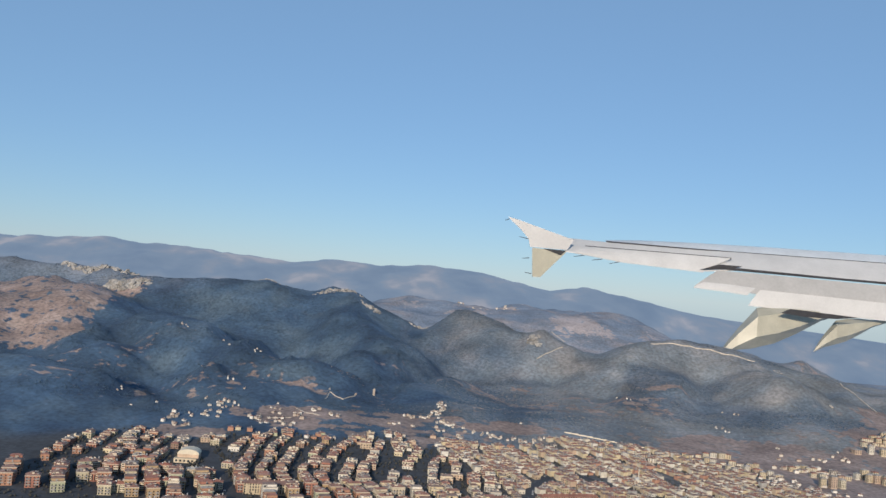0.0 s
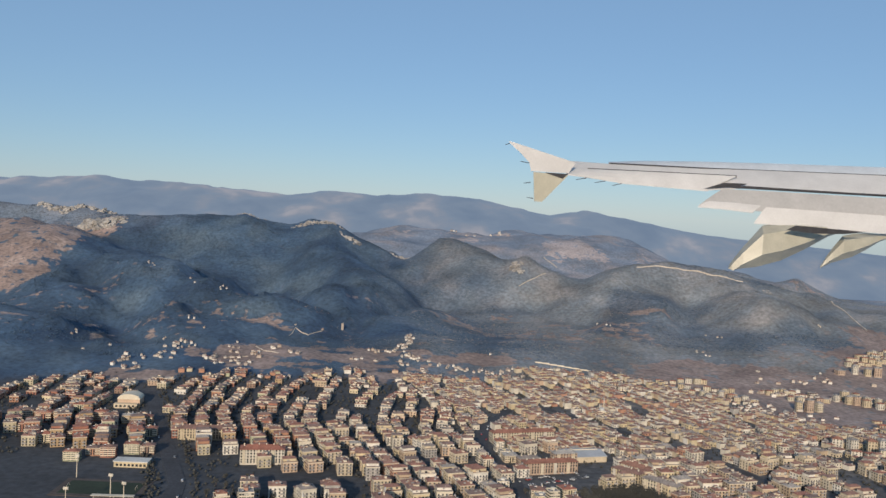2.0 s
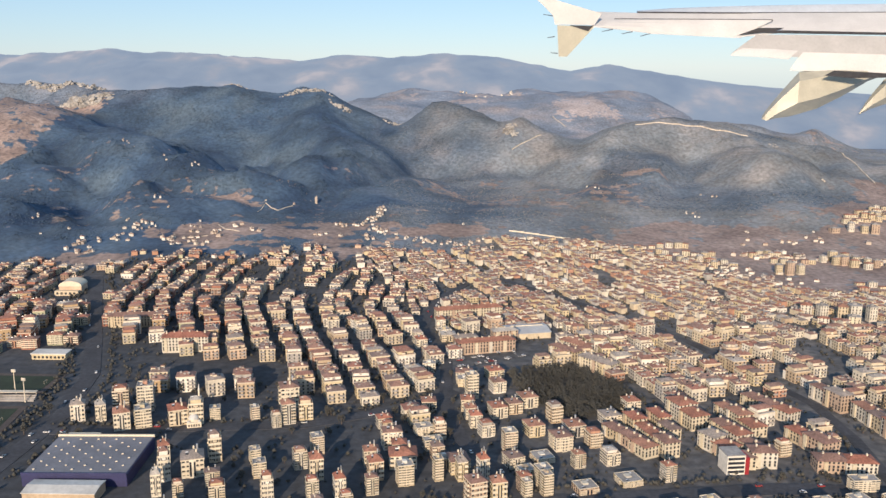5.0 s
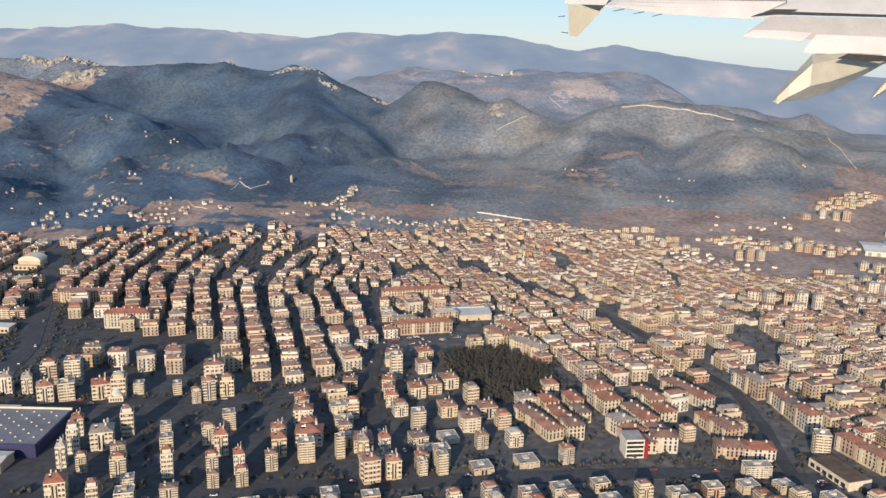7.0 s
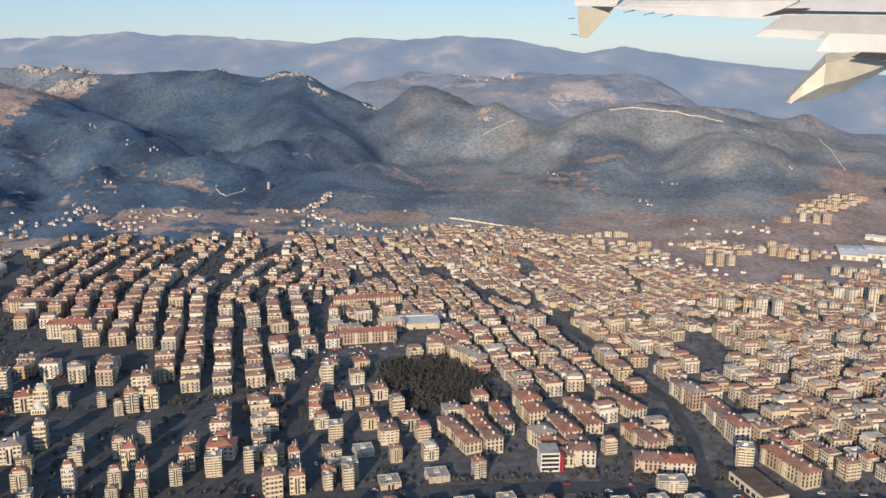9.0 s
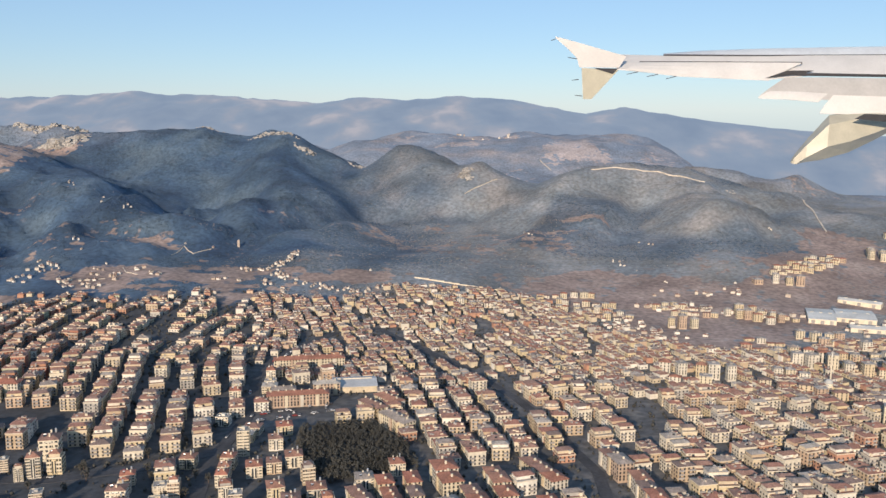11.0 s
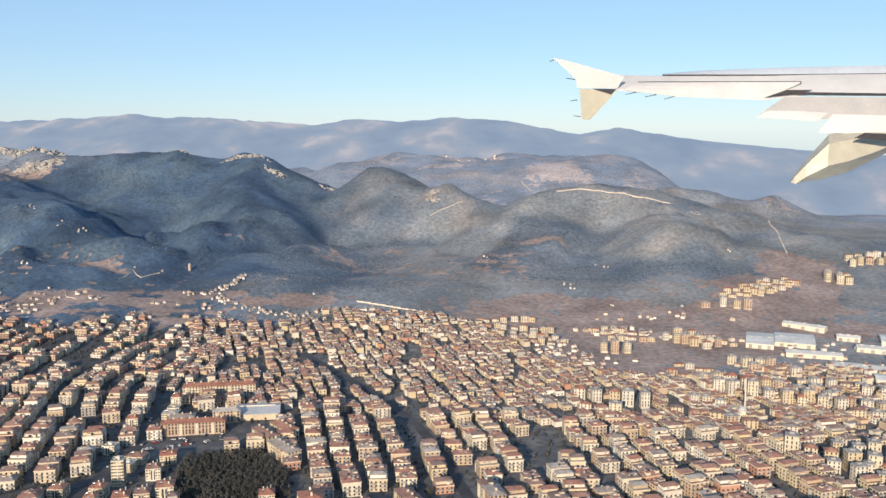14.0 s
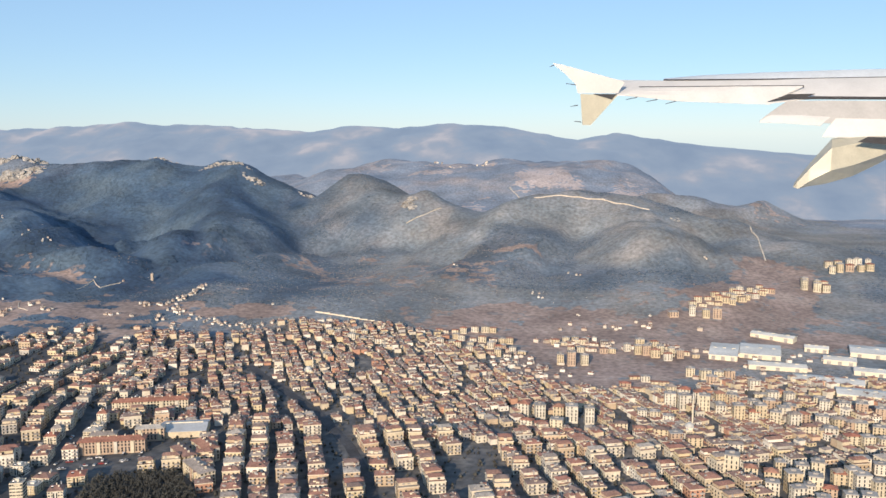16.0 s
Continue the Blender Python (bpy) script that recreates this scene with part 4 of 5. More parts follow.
# ---- the many houses farther off, joined ----
class Heap:
    """Collects simple houses: walls, roofs and panes with slots 0, 1, 2."""

    def __init__(self):
        self.v, self.f, self.s = [], [], []

    def add(self, pts, faces, slot):
        n = len(self.v)
        self.v += pts
        self.f += [tuple(n + i for i in f) for f in faces]
        self.s += [slot] * len(faces)

    def house(self, x, y, z, w, d, h, turn, hip=True, panes=True, ledges=False, rng=rng):
        c, s = math.cos(radians(turn)), math.sin(radians(turn))
        at = lambda px, py, pz: (x + c * px - s * py, y + s * px + c * py, z + pz)
        a, b = w / 2, d / 2
        self.add([at(*p) for p in ((-a, -b, -3), (a, -b, -3), (a, b, -3), (-a, b, -3), (-a, -b, h), (a, -b, h), (a, b, h), (-a, b, h))],
                 [(0, 1, 5, 4), (1, 2, 6, 5), (2, 3, 7, 6), (3, 0, 4, 7), (4, 5, 6, 7)], 0)
        if ledges and w > 6:
            sgn, dd, hh = rng.choice((-1, 1)), d * rng.uniform(0.3, 0.45), h - rng.choice((0.9, 2.0, 2.0))
            off = sgn * w * 0.18, d / 2 + dd / 2 - 0.05
            self.house(x + c * off[0] - s * off[1], y + s * off[0] + c * off[1], z, w * 0.6, dd, hh, turn, rng.random() < 0.6, False, False, rng)
            for k in range(3):
                q, e = rng.uniform(-0.38, 0.38) * w, rng.uniform(-0.38, 0.2) * d
                t = h + min(w, d) * 0.22 * (1 - 2 * max(abs(q) / w, abs(e) / d)) + 0.15
                self.add([at(q - .7, e - .35, t - .5), at(q + .7, e - .35, t - .5), at(q + .7, e + .35, t - .5), at(q - .7, e + .35, t - .5), at(q - .7, e - .2, t + .35), at(q + .7, e - .2, t + .35), at(q + .7, e + .35, t + .6), at(q - .7, e + .35, t + .6)],
                         [(0, 1, 5, 4), (1, 2, 6, 5), (2, 3, 7, 6), (3, 0, 4, 7), (4, 5, 6, 7)], 3 if k else 2)
        o = 0.35
        if w > 7:
            e_ = 0.3
            self.add([at(*p) for p in ((-a - e_, -b - e_, h - 0.42), (a + e_, -b - e_, h - 0.42), (a + e_, b + e_, h - 0.42), (-a - e_, b + e_, h - 0.42), (-a - e_, -b - e_, h + 0.03), (a + e_, -b - e_, h + 0.03), (a + e_, b + e_, h + 0.03), (-a - e_, b + e_, h + 0.03))],
                     [(0, 1, 5, 4), (1, 2, 6, 5), (2, 3, 7, 6), (3, 0, 4, 7), (3, 2, 1, 0)], 4)
            for k in range(rng.choice((1, 2, 2, 3))):
                q, e, u, v, t = rng.uniform(-0.36, 0.36) * w, rng.uniform(-0.34, 0.3) * d, rng.uniform(0.5, 1.3), rng.uniform(0.4, 1.0), h + rng.uniform(1.1, 2.1)
                self.add([at(q - u, e - v, h), at(q + u, e - v, h), at(q + u, e + v, h), at(q - u, e + v, h), at(q - u, e - v, t), at(q + u, e - v, t), at(q + u, e + v, t), at(q - u, e + v, t)],
                         [(0, 1, 5, 4), (1, 2, 6, 5), (2, 3, 7, 6), (3, 0, 4, 7)], 4)
                self.add([at(q - u - .15, e - v - .15, t + .02), at(q + u + .15, e - v - .15, t + .02), at(q + u + .15, e + v + .15, t + .3), at(q - u - .15, e + v + .15, t + .3)], [(0, 1, 2, 3)], 1)
        if ledges and not hip:
            p_, t = 0.9, h + 1.9
            self.add([at(*p) for p in ((-a * p_, -b * 0.5, h), (a * p_, -b * 0.5, h), (a * p_, b * 0.9, h), (-a * p_, b * 0.9, h), (-a * p_, -b * 0.5, t), (a * p_, -b * 0.5, t), (a * p_, b * 0.9, t), (-a * p_, b * 0.9, t))],
                     [(0, 1, 5, 4), (1, 2, 6, 5), (2, 3, 7, 6), (3, 0, 4, 7)], 0)
            self.add([at(-a, -b * 0.62, t), at(a, -b * 0.62, t), at(a, b, t), at(-a, b, t), at(-a * 0.5, b * 0.2, t + 1.2), at(a * 0.5, b * 0.2, t + 1.2)], [(0, 1, 5, 4), (1, 2, 5), (2, 3, 4, 5), (3, 0, 4)], 1)
        if hip:
            t = h + min(w, d) * 0.22
            k = min(a, b) * 0.95
            r0, r1 = ((-a + k, 0, t), (a - k, 0, t)) if w >= d else ((0, -b + k, t), (0, b - k, t))
            pts = [at(*p) for p in ((-a - o, -b - o, h + 0.05), (a + o, -b - o, h + 0.05), (a + o, b + o, h + 0.05), (-a - o, b + o, h + 0.05), r0, r1)]
            self.add(pts, [(0, 1, 5, 4), (1, 2, 5), (2, 3, 4, 5), (3, 0, 4)] if w >= d else [(0, 1, 4), (1, 2, 5, 4), (2, 3, 5), (3, 0, 4, 5)], 1)
        else:
            self.add([at(*p) for p in ((-a + o, -b + o, h + 0.1), (a - o, -b + o, h + 0.1), (a - o, b - o, h + 0.1), (-a + o, b - o, h + 0.1))], [(0, 1, 2, 3)], 1)
        q, e = rng.uniform(-0.3, 0.3) * w, rng.uniform(-0.3, 0.3) * d
        t = h + min(w, d) * 0.22 + 0.5
        self.add([at(*p) for p in ((q - .5, e - .5, h), (q + .5, e - .5, h), (q + .5, e + .5, h), (q - .5, e + .5, h), (q - .5, e - .5, t), (q + .5, e - .5, t), (q + .5, e + .5, t), (q - .5, e + .5, t))],
                 [(0, 1, 5, 4), (1, 2, 6, 5), (2, 3, 7, 6), (3, 0, 4, 7), (4, 5, 6, 7)], 3)
        for f in range(1, int(h / 2.1)) if ledges else ():
            for side in (-1, 1):
                x0, x1 = sorted((side * w * 0.46, side * w * 0.14))
                z0, z1, y0 = f * 2.1 - 0.15, f * 2.1 + 0.75, -b - 0.8
                self.add([at(*p) for p in ((x0, y0, z0), (x1, y0, z0), (x1, -b, z0), (x0, -b, z0), (x0, y0, z1), (x1, y0, z1), (x1, -b, z1), (x0, -b, z1))],
                         [(0, 1, 5, 4), (1, 2, 6, 5), (3, 0, 4, 7), (4, 5, 6, 7)], 3)
        if panes:
            for f in range(max(1, int(h / 2.1))):
                z0 = f * 2.1 + 0.6
                for side in range(3):
                    length = w if side == 0 else d
                    n = max(1, int(length / 2.3))
                    for k in range(n):
                        u = (k + 0.5) * length / n - length / 2
                        if side == 0:
                            p = ((u - .5, -b - .05, z0), (u + .5, -b - .05, z0), (u + .5, -b - .05, z0 + 1.1), (u - .5, -b - .05, z0 + 1.1))
                        elif side == 1:
                            p = ((-a - .05, u + .5, z0), (-a - .05, u - .5, z0), (-a - .05, u - .5, z0 + 1.1), (-a - .05, u + .5, z0 + 1.1))
                        else:
                            p = ((a + .05, u - .5, z0), (a + .05, u + .5, z0), (a + .05, u + .5, z0 + 1.1), (a + .05, u - .5, z0 + 1.1))
                        self.add([at(*r) for r in p], [(0, 1, 2, 3)], 2)

    def done(self, name, label, category, walls=wall_far):
        ob = big_mesh(name, self.v, self.f, [walls, roof_hazed, pane_dark, concrete, white_paint], self.s)
        return tagged(ob, label, category, kind="stuff")


heap, west_heap, run_w, run_h, far_h = Heap(), Heap(), 9.5, 6.0, 3.0
for x, y, turn, zone in rest:
    to = west_heap if x < -45 - 25 * (y > 720) and rng.random() < 0.85 else heap
    if rng.random() < 0.3:
        run_w, run_h = rng.uniform(8.6, 11.4), rng.choice((2.5, 3, 3, 3.4, 3.8)) * 2.15
        far_h = rng.choice((1, 1.2, 1.5, 1.8, 2.3)) * 2.1
    if zone == "near":
        to.house(x, y, ground_at(x, y), run_w * rng.uniform(0.94, 1.06), rng.uniform(7.0, 9.2), run_h * (1.18 if x < 90 - 0.36 * (y - 476) else 1.0) + rng.choice((0, 0, 0, 0.6, -0.6)), turn, rng.random() < 0.62, True, True)
    elif zone == "mid":
        to.house(x, y, ground_at(x, y), run_w * rng.uniform(0.68, 1.05), rng.uniform(5.6, 7.8), (0.7 - 0.0014 * max(0.0, y - 760)) * run_h + rng.choice((0, 0.9, -0.8, 0.4)), turn, rng.random() < 0.8, True, y < 780)
    else:
        to.house(x, y, ground_at(x, y), rng.uniform(5.0, 7.2), rng.uniform(4.5, 5.6), far_h + rng.choice((0, 0, 0.5, -0.4)), turn, rng.random() < 0.85, y < 820 and rng.random() < 0.6)
heap.done("town_houses", "dense rendered town houses with red-brown tiled roofs", "houses")
west_heap.done("town_houses", "salmon and brown town houses with red roofs", "houses", wall_red)

heap = Heap()
for k in range(190):  # small houses strewn over the foot of the hills, in loose groups
    if k % 4 == 0:
        gx_, gy_ = rng.uniform(-260, 330), rng.uniform(855, 965)
    x, y = gx_ + rng.gauss(0, 9), gy_ + rng.gauss(0, 6)
    if y > np.interp(x, EDGE_X, EDGE_Y) - 25:
        heap.house(x, y, ground_at(x, y), rng.uniform(2.4, 4.4), rng.uniform(2.2, 3.6), rng.choice((1, 1.2, 1.8)) * 1.5, rng.uniform(-40, 40), True, False)
HAMLET = [(-32, 1003), (-1, 1005), (14, 1045), (12, 1075), (14, 990), (39, 975), (75, 965), (111, 961), (140, 985)]
for (ax, ay), (bx, by) in zip(HAMLET, HAMLET[1:]):
    for k in range(13):
        s = rng.random()
        x, y = ax + s * (bx - ax) + rng.uniform(-5, 5), ay + s * (by - ay) + rng.uniform(-6, 6)
        heap.house(x, y, ground_at(x, y), rng.uniform(2.0, 3.2), rng.uniform(1.9, 2.9), rng.choice((1, 1.4)) * 1.6, rng.uniform(-30, 30), True, False)
FARMS = [(-372, 1263), (-374, 1266), (-300, 1223), (-242, 1176), (-236, 1172), (-241, 1163), (-281, 1182), (-350, 983), (-303, 1135), (-257, 995), (-248, 1055), (-219, 1018), (-171, 964), (-172, 984), (-222, 949),
         (-210, 957), (-251, 911), (-246, 905), (-318, 926), (-296, 942), (-270, 843), (-95, 1091), (-128, 1088), (267, 1264), (586, 1280), (415, 1246), (425, 1225), (375, 1142), (383, 1130), (426, 1068), (500, 1066), (278, 1223), (108, 1027)]
for x, y in FARMS:
    for k in range(rng.choice((1, 2, 2, 3))):
        xx, yy = x + rng.uniform(-6, 6) * k, y + rng.uniform(-5, 5) * k
        heap.house(xx, yy, ground_at(xx, yy), rng.uniform(1.5, 2.6), rng.uniform(1.4, 2.2), rng.choice((1, 1.3)) * 1.2, rng.uniform(-40, 40), True, False)
# loose quarters of small houses on the plain: centre, spread, count
QUARTERS = [(428, 968, 20, 9, 34), (500, 962, 14, 8, 20), (392, 872, 16, 12, 26), (362, 918, 12, 16, 24), (560, 850, 26, 14, 26), (640, 800, 30, 16, 26), (470, 1030, 50, 10, 14), (600, 930, 40, 20, 14)]
for cx, cy, sx, sy, n in QUARTERS:
    for k in range(n):
        x, y = cx + rng.gauss(0, sx), cy + rng.gauss(0, sy)
        heap.house(x, y, ground_at(x, y), rng.uniform(3.0, 5.2), rng.uniform(2.8, 4.2), rng.choice((1, 1.3, 1.8)) * 1.7, rng.uniform(-25, 25), True, False)
# the white water tower on the slope
heap.house(-75, 1122, ground_at(-75, 1122), 2.8, 2.8, 9, 10, False, False)
for k in range(24):
    x, y = 126 + rng.gauss(0, 45), 2505 + rng.gauss(0, 25)
    heap.house(x, y, ground_at(x, y), rng.uniform(3.5, 6), 4, 1.3 * STOREY, rng.uniform(-40, 40), True, False)
heap.done("hill_houses", "small pale houses scattered over the foothills", "houses", wall_pale)



def estate_block(w, floors, roof, label):
    """A plain block of flats: body, panes, roof with its rim, lift house."""
    b = thing("flats", label, "building", group="estate blocks")
    h = floors * 2.1
    part("wall", box(bmesh.new(), -w / 2, -w * 0.45, -4, w / 2, w * 0.45, h), flat_cream, b)
    tagged(part("window_panes", window_sheet(bmesh.new(), w, w * 0.9, floors, 2.1, 2.5, 0.85, rng), pane_dark, b), kind="stuff")
    if roof == "hip":
        part("roof", hip_roof(bmesh.new(), w, w * 0.9, h + 0.22, w * 0.18), roof_tile, b)
    else:
        part("roof", box(bmesh.new(), -w / 2 - 0.2, -w * 0.45 - 0.2, h + 0.003, w / 2 + 0.2, w * 0.45 + 0.2, h + 0.6, 0.05), concrete, b)
        part("lift_house", box(bmesh.new(), -w * 0.2, -w * 0.05, h + 0.6, w * 0.15, w * 0.25, h + 1.5), concrete, b)
    return b


estate = [estate_block(8, 4, "flat", "pale block of flats on brown land"), estate_block(8, 4, "hip", "cream block of flats with tiled roof"),
          estate_block(9, 5, "flat", "tall pale block of flats with lift house"), estate_block(7, 3, "hip", "low pale block of flats with roof tiles")]
first = [True] * 4
# rows of flats: x, y, count, step along x and y, width, height
EAST_TOWERS = [(389, 759, 5, 11, -3, 9, 13), (490, 792, 6, 11, -5, 9, 12), (493, 815, 5, 11, -4, 9, 12), (537, 798, 4, 11, -5, 9, 10), (525, 776, 5, 11, -4, 9, 12), (514, 663, 5, 9.5, -5, 9, 13),
               (540, 673, 5, 10, -5, 9, 13), (550, 640, 4, 9, -5, 9, 12), (568, 660, 5, 10, -5, 9, 11), (530, 640, 4, 10, -8, 9, 10), (567, 777, 5, 10, -6, 9, 10)]
EAST_FLATS = [(389, 730, 3, 10, -3, 8, 9), (517, 878, 4, 10, -3, 9, 9), (532, 860, 4, 10, -4, 9, 8), (576, 745, 6, 10, -6, 9, 9), (600, 760, 5, 10, -6, 9, 9), (600, 800, 5, 11, -5, 9, 9),
              (560, 831, 5, 10, -5, 9, 8), (455, 735, 7, 11, -5, 9, 8), (470, 765, 3, 9, -5, 8, 8), (560, 610, 6, 11, -6, 9, 9), (590, 690, 6, 11, -6, 9, 9)]
FIELD_FLATS = [(470, 862, 4, 8, -4, 8, 6), (411, 900, 3, 10, 0, 8, 11), (415, 978, 5, 9, -2, 7, 6), (405, 965, 6, 9, 1, 7, 6), (420, 945, 5, 9, 0, 7, 6), (471, 953, 5, 8, -7, 7, 9),
               (482, 962, 5, 8, -7, 7, 9), (497, 965, 5, 8, -6, 7, 8), (460, 835, 4, 8, -4, 8, 7)]
HILL_FLATS = [(525, 1069, 1, 9, 2, 12, 6), (543, 1070, 3, 11, -3, 9, 11), (545, 1100, 7, 10, 10, 8, 7), (558, 1098, 8, 10, 11, 8, 7), (574, 1104, 7, 10, 11, 8, 7), (590, 1110, 6, 10, 11, 8, 7),
              (686, 1199, 3, 9, -3, 9, 12), (690, 1216, 3, 9, -3, 9, 11), (731, 1266, 5, 12, 4, 10, 11), (735, 1285, 5, 12, 4, 10, 11)]
WALL_FLATS = [(181, 974, 6, 14, -5, 8, 5), (187, 984, 6, 14, -5, 8, 5), (176, 962, 6, 14, -5, 8, 5), (200, 952, 4, 14, -5, 8, 6), (290, 985, 7, 9, 2, 7, 7), (310, 968, 7, 9, -1, 7, 7),
              (300, 950, 7, 9, -2, 7, 7), (340, 945, 5, 9, -4, 7, 8), (330, 930, 5, 9, -4, 7, 7)]
BLOCKS = EAST_TOWERS + EAST_FLATS + FIELD_FLATS + HILL_FLATS + WALL_FLATS
for x, y, n, dx, dy, w, h in BLOCKS:
    for k in range(n):
        xx, yy = x + k * dx + rng.uniform(-2, 2), y + k * dy + rng.uniform(-3, 3)
        q = rng.choice((0, 0, 2, 1)) if h > 8 else rng.choice((1, 3, 0))
        m = pose(xx, yy, ground_at(xx, yy), 0, 0, rng.uniform(-15, 15)) @ Matrix.Diagonal((w / 11 * (rng.uniform(1.0, 1.25) if h > 10 else rng.uniform(1.15, 1.5)), w / 10, h / 11.3 * rng.uniform(0.8, 1.08), 1))
        if first[q]:
            estate[q].matrix_world = m
            first[q] = False
        else:
            copy_thing(estate[q], m)


# ---- landmarks ----
def on(x, y, lift=0.0):
    return (x, y, ground_at(x, y) + lift)


def gable(bm, w, d, h, rise, over=0.4, thick=0.3):
    """A low gabled roof along x, with thickness."""
    a, b = w / 2 + over, d / 2 + over
    return prism_x(bm, [(-b, h), (0, h + rise), (b, h), (b, h + thick), (0, h + rise + thick), (-b, h + thick)], -a, a)


def prism_x(bm, outline, x0, x1):
    a = [bm.verts.new((x0, y, z)) for y, z in outline]
    b = [bm.verts.new((x1, y, z)) for y, z in outline]
    bm.faces.new(a)
    bm.faces.new(b[::-1])
    for i in range(len(a)):
        j = (i + 1) % len(a)
        bm.faces.new((a[i], a[j], b[j], b[i]))
    bmesh.ops.recalc_face_normals(bm, faces=bm.faces[:])
    return bm


# the big-box store with rows of skylights
blue_cladding = material("blue_cladding", (0.03, 0.032, 0.1), 0.5, grain=(1.5, 0.1), stain=(12.0, 0.15))
grey_sheet = material("grey_roof_membrane", (0.20, 0.20, 0.22), 0.7, grain=(1.5, 0.1), stain=(14.0, 0.18))
store = thing("store", "low blue-walled store with grey roof and skylights", "building", on(-49.5, 462), 4)
part("wall", box(bmesh.new(), -24, -20.5, -2, 24, 20.5, 6.2, 0.2), blue_cladding, store)
part("roof", box(bmesh.new(), -23.4, -19.9, 6.204, 23.4, 19.9, 6.5), grey_sheet, store)
part("parapet", box(bmesh.new(), -24, 20.1, 6.204, 24, 20.9, 7.4), white_paint, store)
part("parapet", box(bmesh.new(), -24, -20.9, 5.2, 24, -20.52, 7.0), blue_cladding, store)
part("plant_screen", box(bmesh.new(), -20, 22.0, -1, -4, 24.0, 6.8), white_paint, store)
for r in range(9):
    for c in range(10):
        if (r + c) % 2 == 0:
            x, y = -20 + c * 4.4, -16.5 + r * 4.1
            part("skylight", box(bmesh.new(), x - 0.5, y - 0.32, 6.5, x + 0.5, y + 0.32, 6.95, 0.08), white_paint, store)
annex = thing("store_annex", "low shed with pale metal sheet roof", "building", on(-48, 432), 3)
part("wall", box(bmesh.new(), -16, -6.2, -2, 16, 6.2, 4.6), wall_paint, annex)
part("roof", gable(bmesh.new(), 32, 12.4, 4.62, 0.9), shed_roof, annex)
part("door", box(bmesh.new(), 9, -6.35, -1, 13, -6.21, 2.6), pane_dark, annex)

# the sports ground
turf = material("sports_turf", (0.028, 0.042, 0.024), 0.95, grain=(2.0, 0.2), stain=(18.0, 0.25))
clay = material("running_track", (0.085, 0.068, 0.06), 0.95, grain=(2.0, 0.2), stain=(15.0, 0.2))


def pitch(x, y, w, d, turn, label):
    p = thing("sports_pitch", label, "pitch", on(x, y), turn, "sports ground")
    part("track", box(bmesh.new(), -w / 2, -d / 2, -1.5, w / 2, d / 2, 0.35), clay, p)
    part("turf", box(bmesh.new(), -w / 2 + 4, -d / 2 + 4, 0.1, w / 2 - 4, d / 2 - 4, 0.45), turf, p)
    for cx in (-1, 1):
        bm = bmesh.new()
        gx_ = cx * (w / 2 - 6)
        for yy in (-1.8, 1.8):
            cylinder(bm, gx_, yy, 0.45, 2.2, 0.06, 0.06, 6)
        box(bm, gx_ - 0.06, -1.8, 2.15, gx_ + 0.06, 1.8, 2.27)
        part("goal", bm, white_paint, p)
    return p


pitch(-148, 566, 54, 32, 2, "dark green sports pitch with clay track")
pitch(-136, 508, 40, 44, 8, "green football pitch with worn edges")
stand = thing("grandstand", "low concrete grandstand beside the sports pitch", "grandstand", on(-132, 541), 4)
for k in range(4):
    part("tier", box(bmesh.new(), -12, -2.4 + k * 1.2, -1, 12, -1.2 + k * 1.2, 0.8 + 0.6 * k), concrete, stand)
part("canopy", box(bmesh.new(), -12.5, -0.5, 4.6, 12.5, 3.0, 4.85), white_paint, stand)
for x in (-11.5, 0, 11.5):
    part("post", cylinder(bmesh.new(), x, 2.6, -1, 4.6, 0.15, 0.15, 6), white_paint, stand)


def floodlight(x, y, h=13.0):
    m = thing("floodlight_mast", "white floodlight mast with a lamp frame", "lamp", on(x, y), rng.uniform(-20, 20), "floodlights")
    part("mast", cylinder(bmesh.new(), 0, 0, -1, h, 0.34, 0.2, 8), white_paint, m)
    head = part("lamp_frame", box(bmesh.new(), -1.4, -0.2, h, 1.4, 0.2, h + 1.7, 0.05), white_paint, m)
    for k in range(6):
        lx, lz = -0.95 + 0.95 * (k % 3), h + 0.45 + 0.8 * (k // 3)
        bm = bmesh.new()
        bmesh.ops.create_cone(bm, cap_ends=True, segments=8, radius1=0.33, radius2=0.22, depth=0.3, matrix=Matrix.Translation((lx, -0.36, lz)) @ Matrix.Rotation(math.pi / 2, 4, "X"))
        part("lamp", bm, tank_metal, head)
    return m


for x, y in [(-124, 538), (-137, 551), (-121, 484), (-152, 524), (-172, 584)]:
    floodlight(x, y)
pavilion = thing("sports_pavilion", "low cream pavilion with flat white roof", "building", on(-147, 613), 3)
part("wall", box(bmesh.new(), -11, -4.5, -1, 11, 4.5, 3.6), wall_paint, pavilion)
part("roof", box(bmesh.new(), -11.6, -5.0, 3.604, 11.6, 5.2, 4.2, 0.06), shed_roof, pavilion)
for k in range(8):
    part("window", box(bmesh.new(), -9.6 + k * 2.6, -4.58, 0.8, -8.0 + k * 2.6, -4.5, 2.4), pane_dark, pavilion)


lead = material("lead_sheet", (0.5, 0.5, 0.48), 0.75, grain=(1.0, 0.1), stain=(6.0, 0.15))


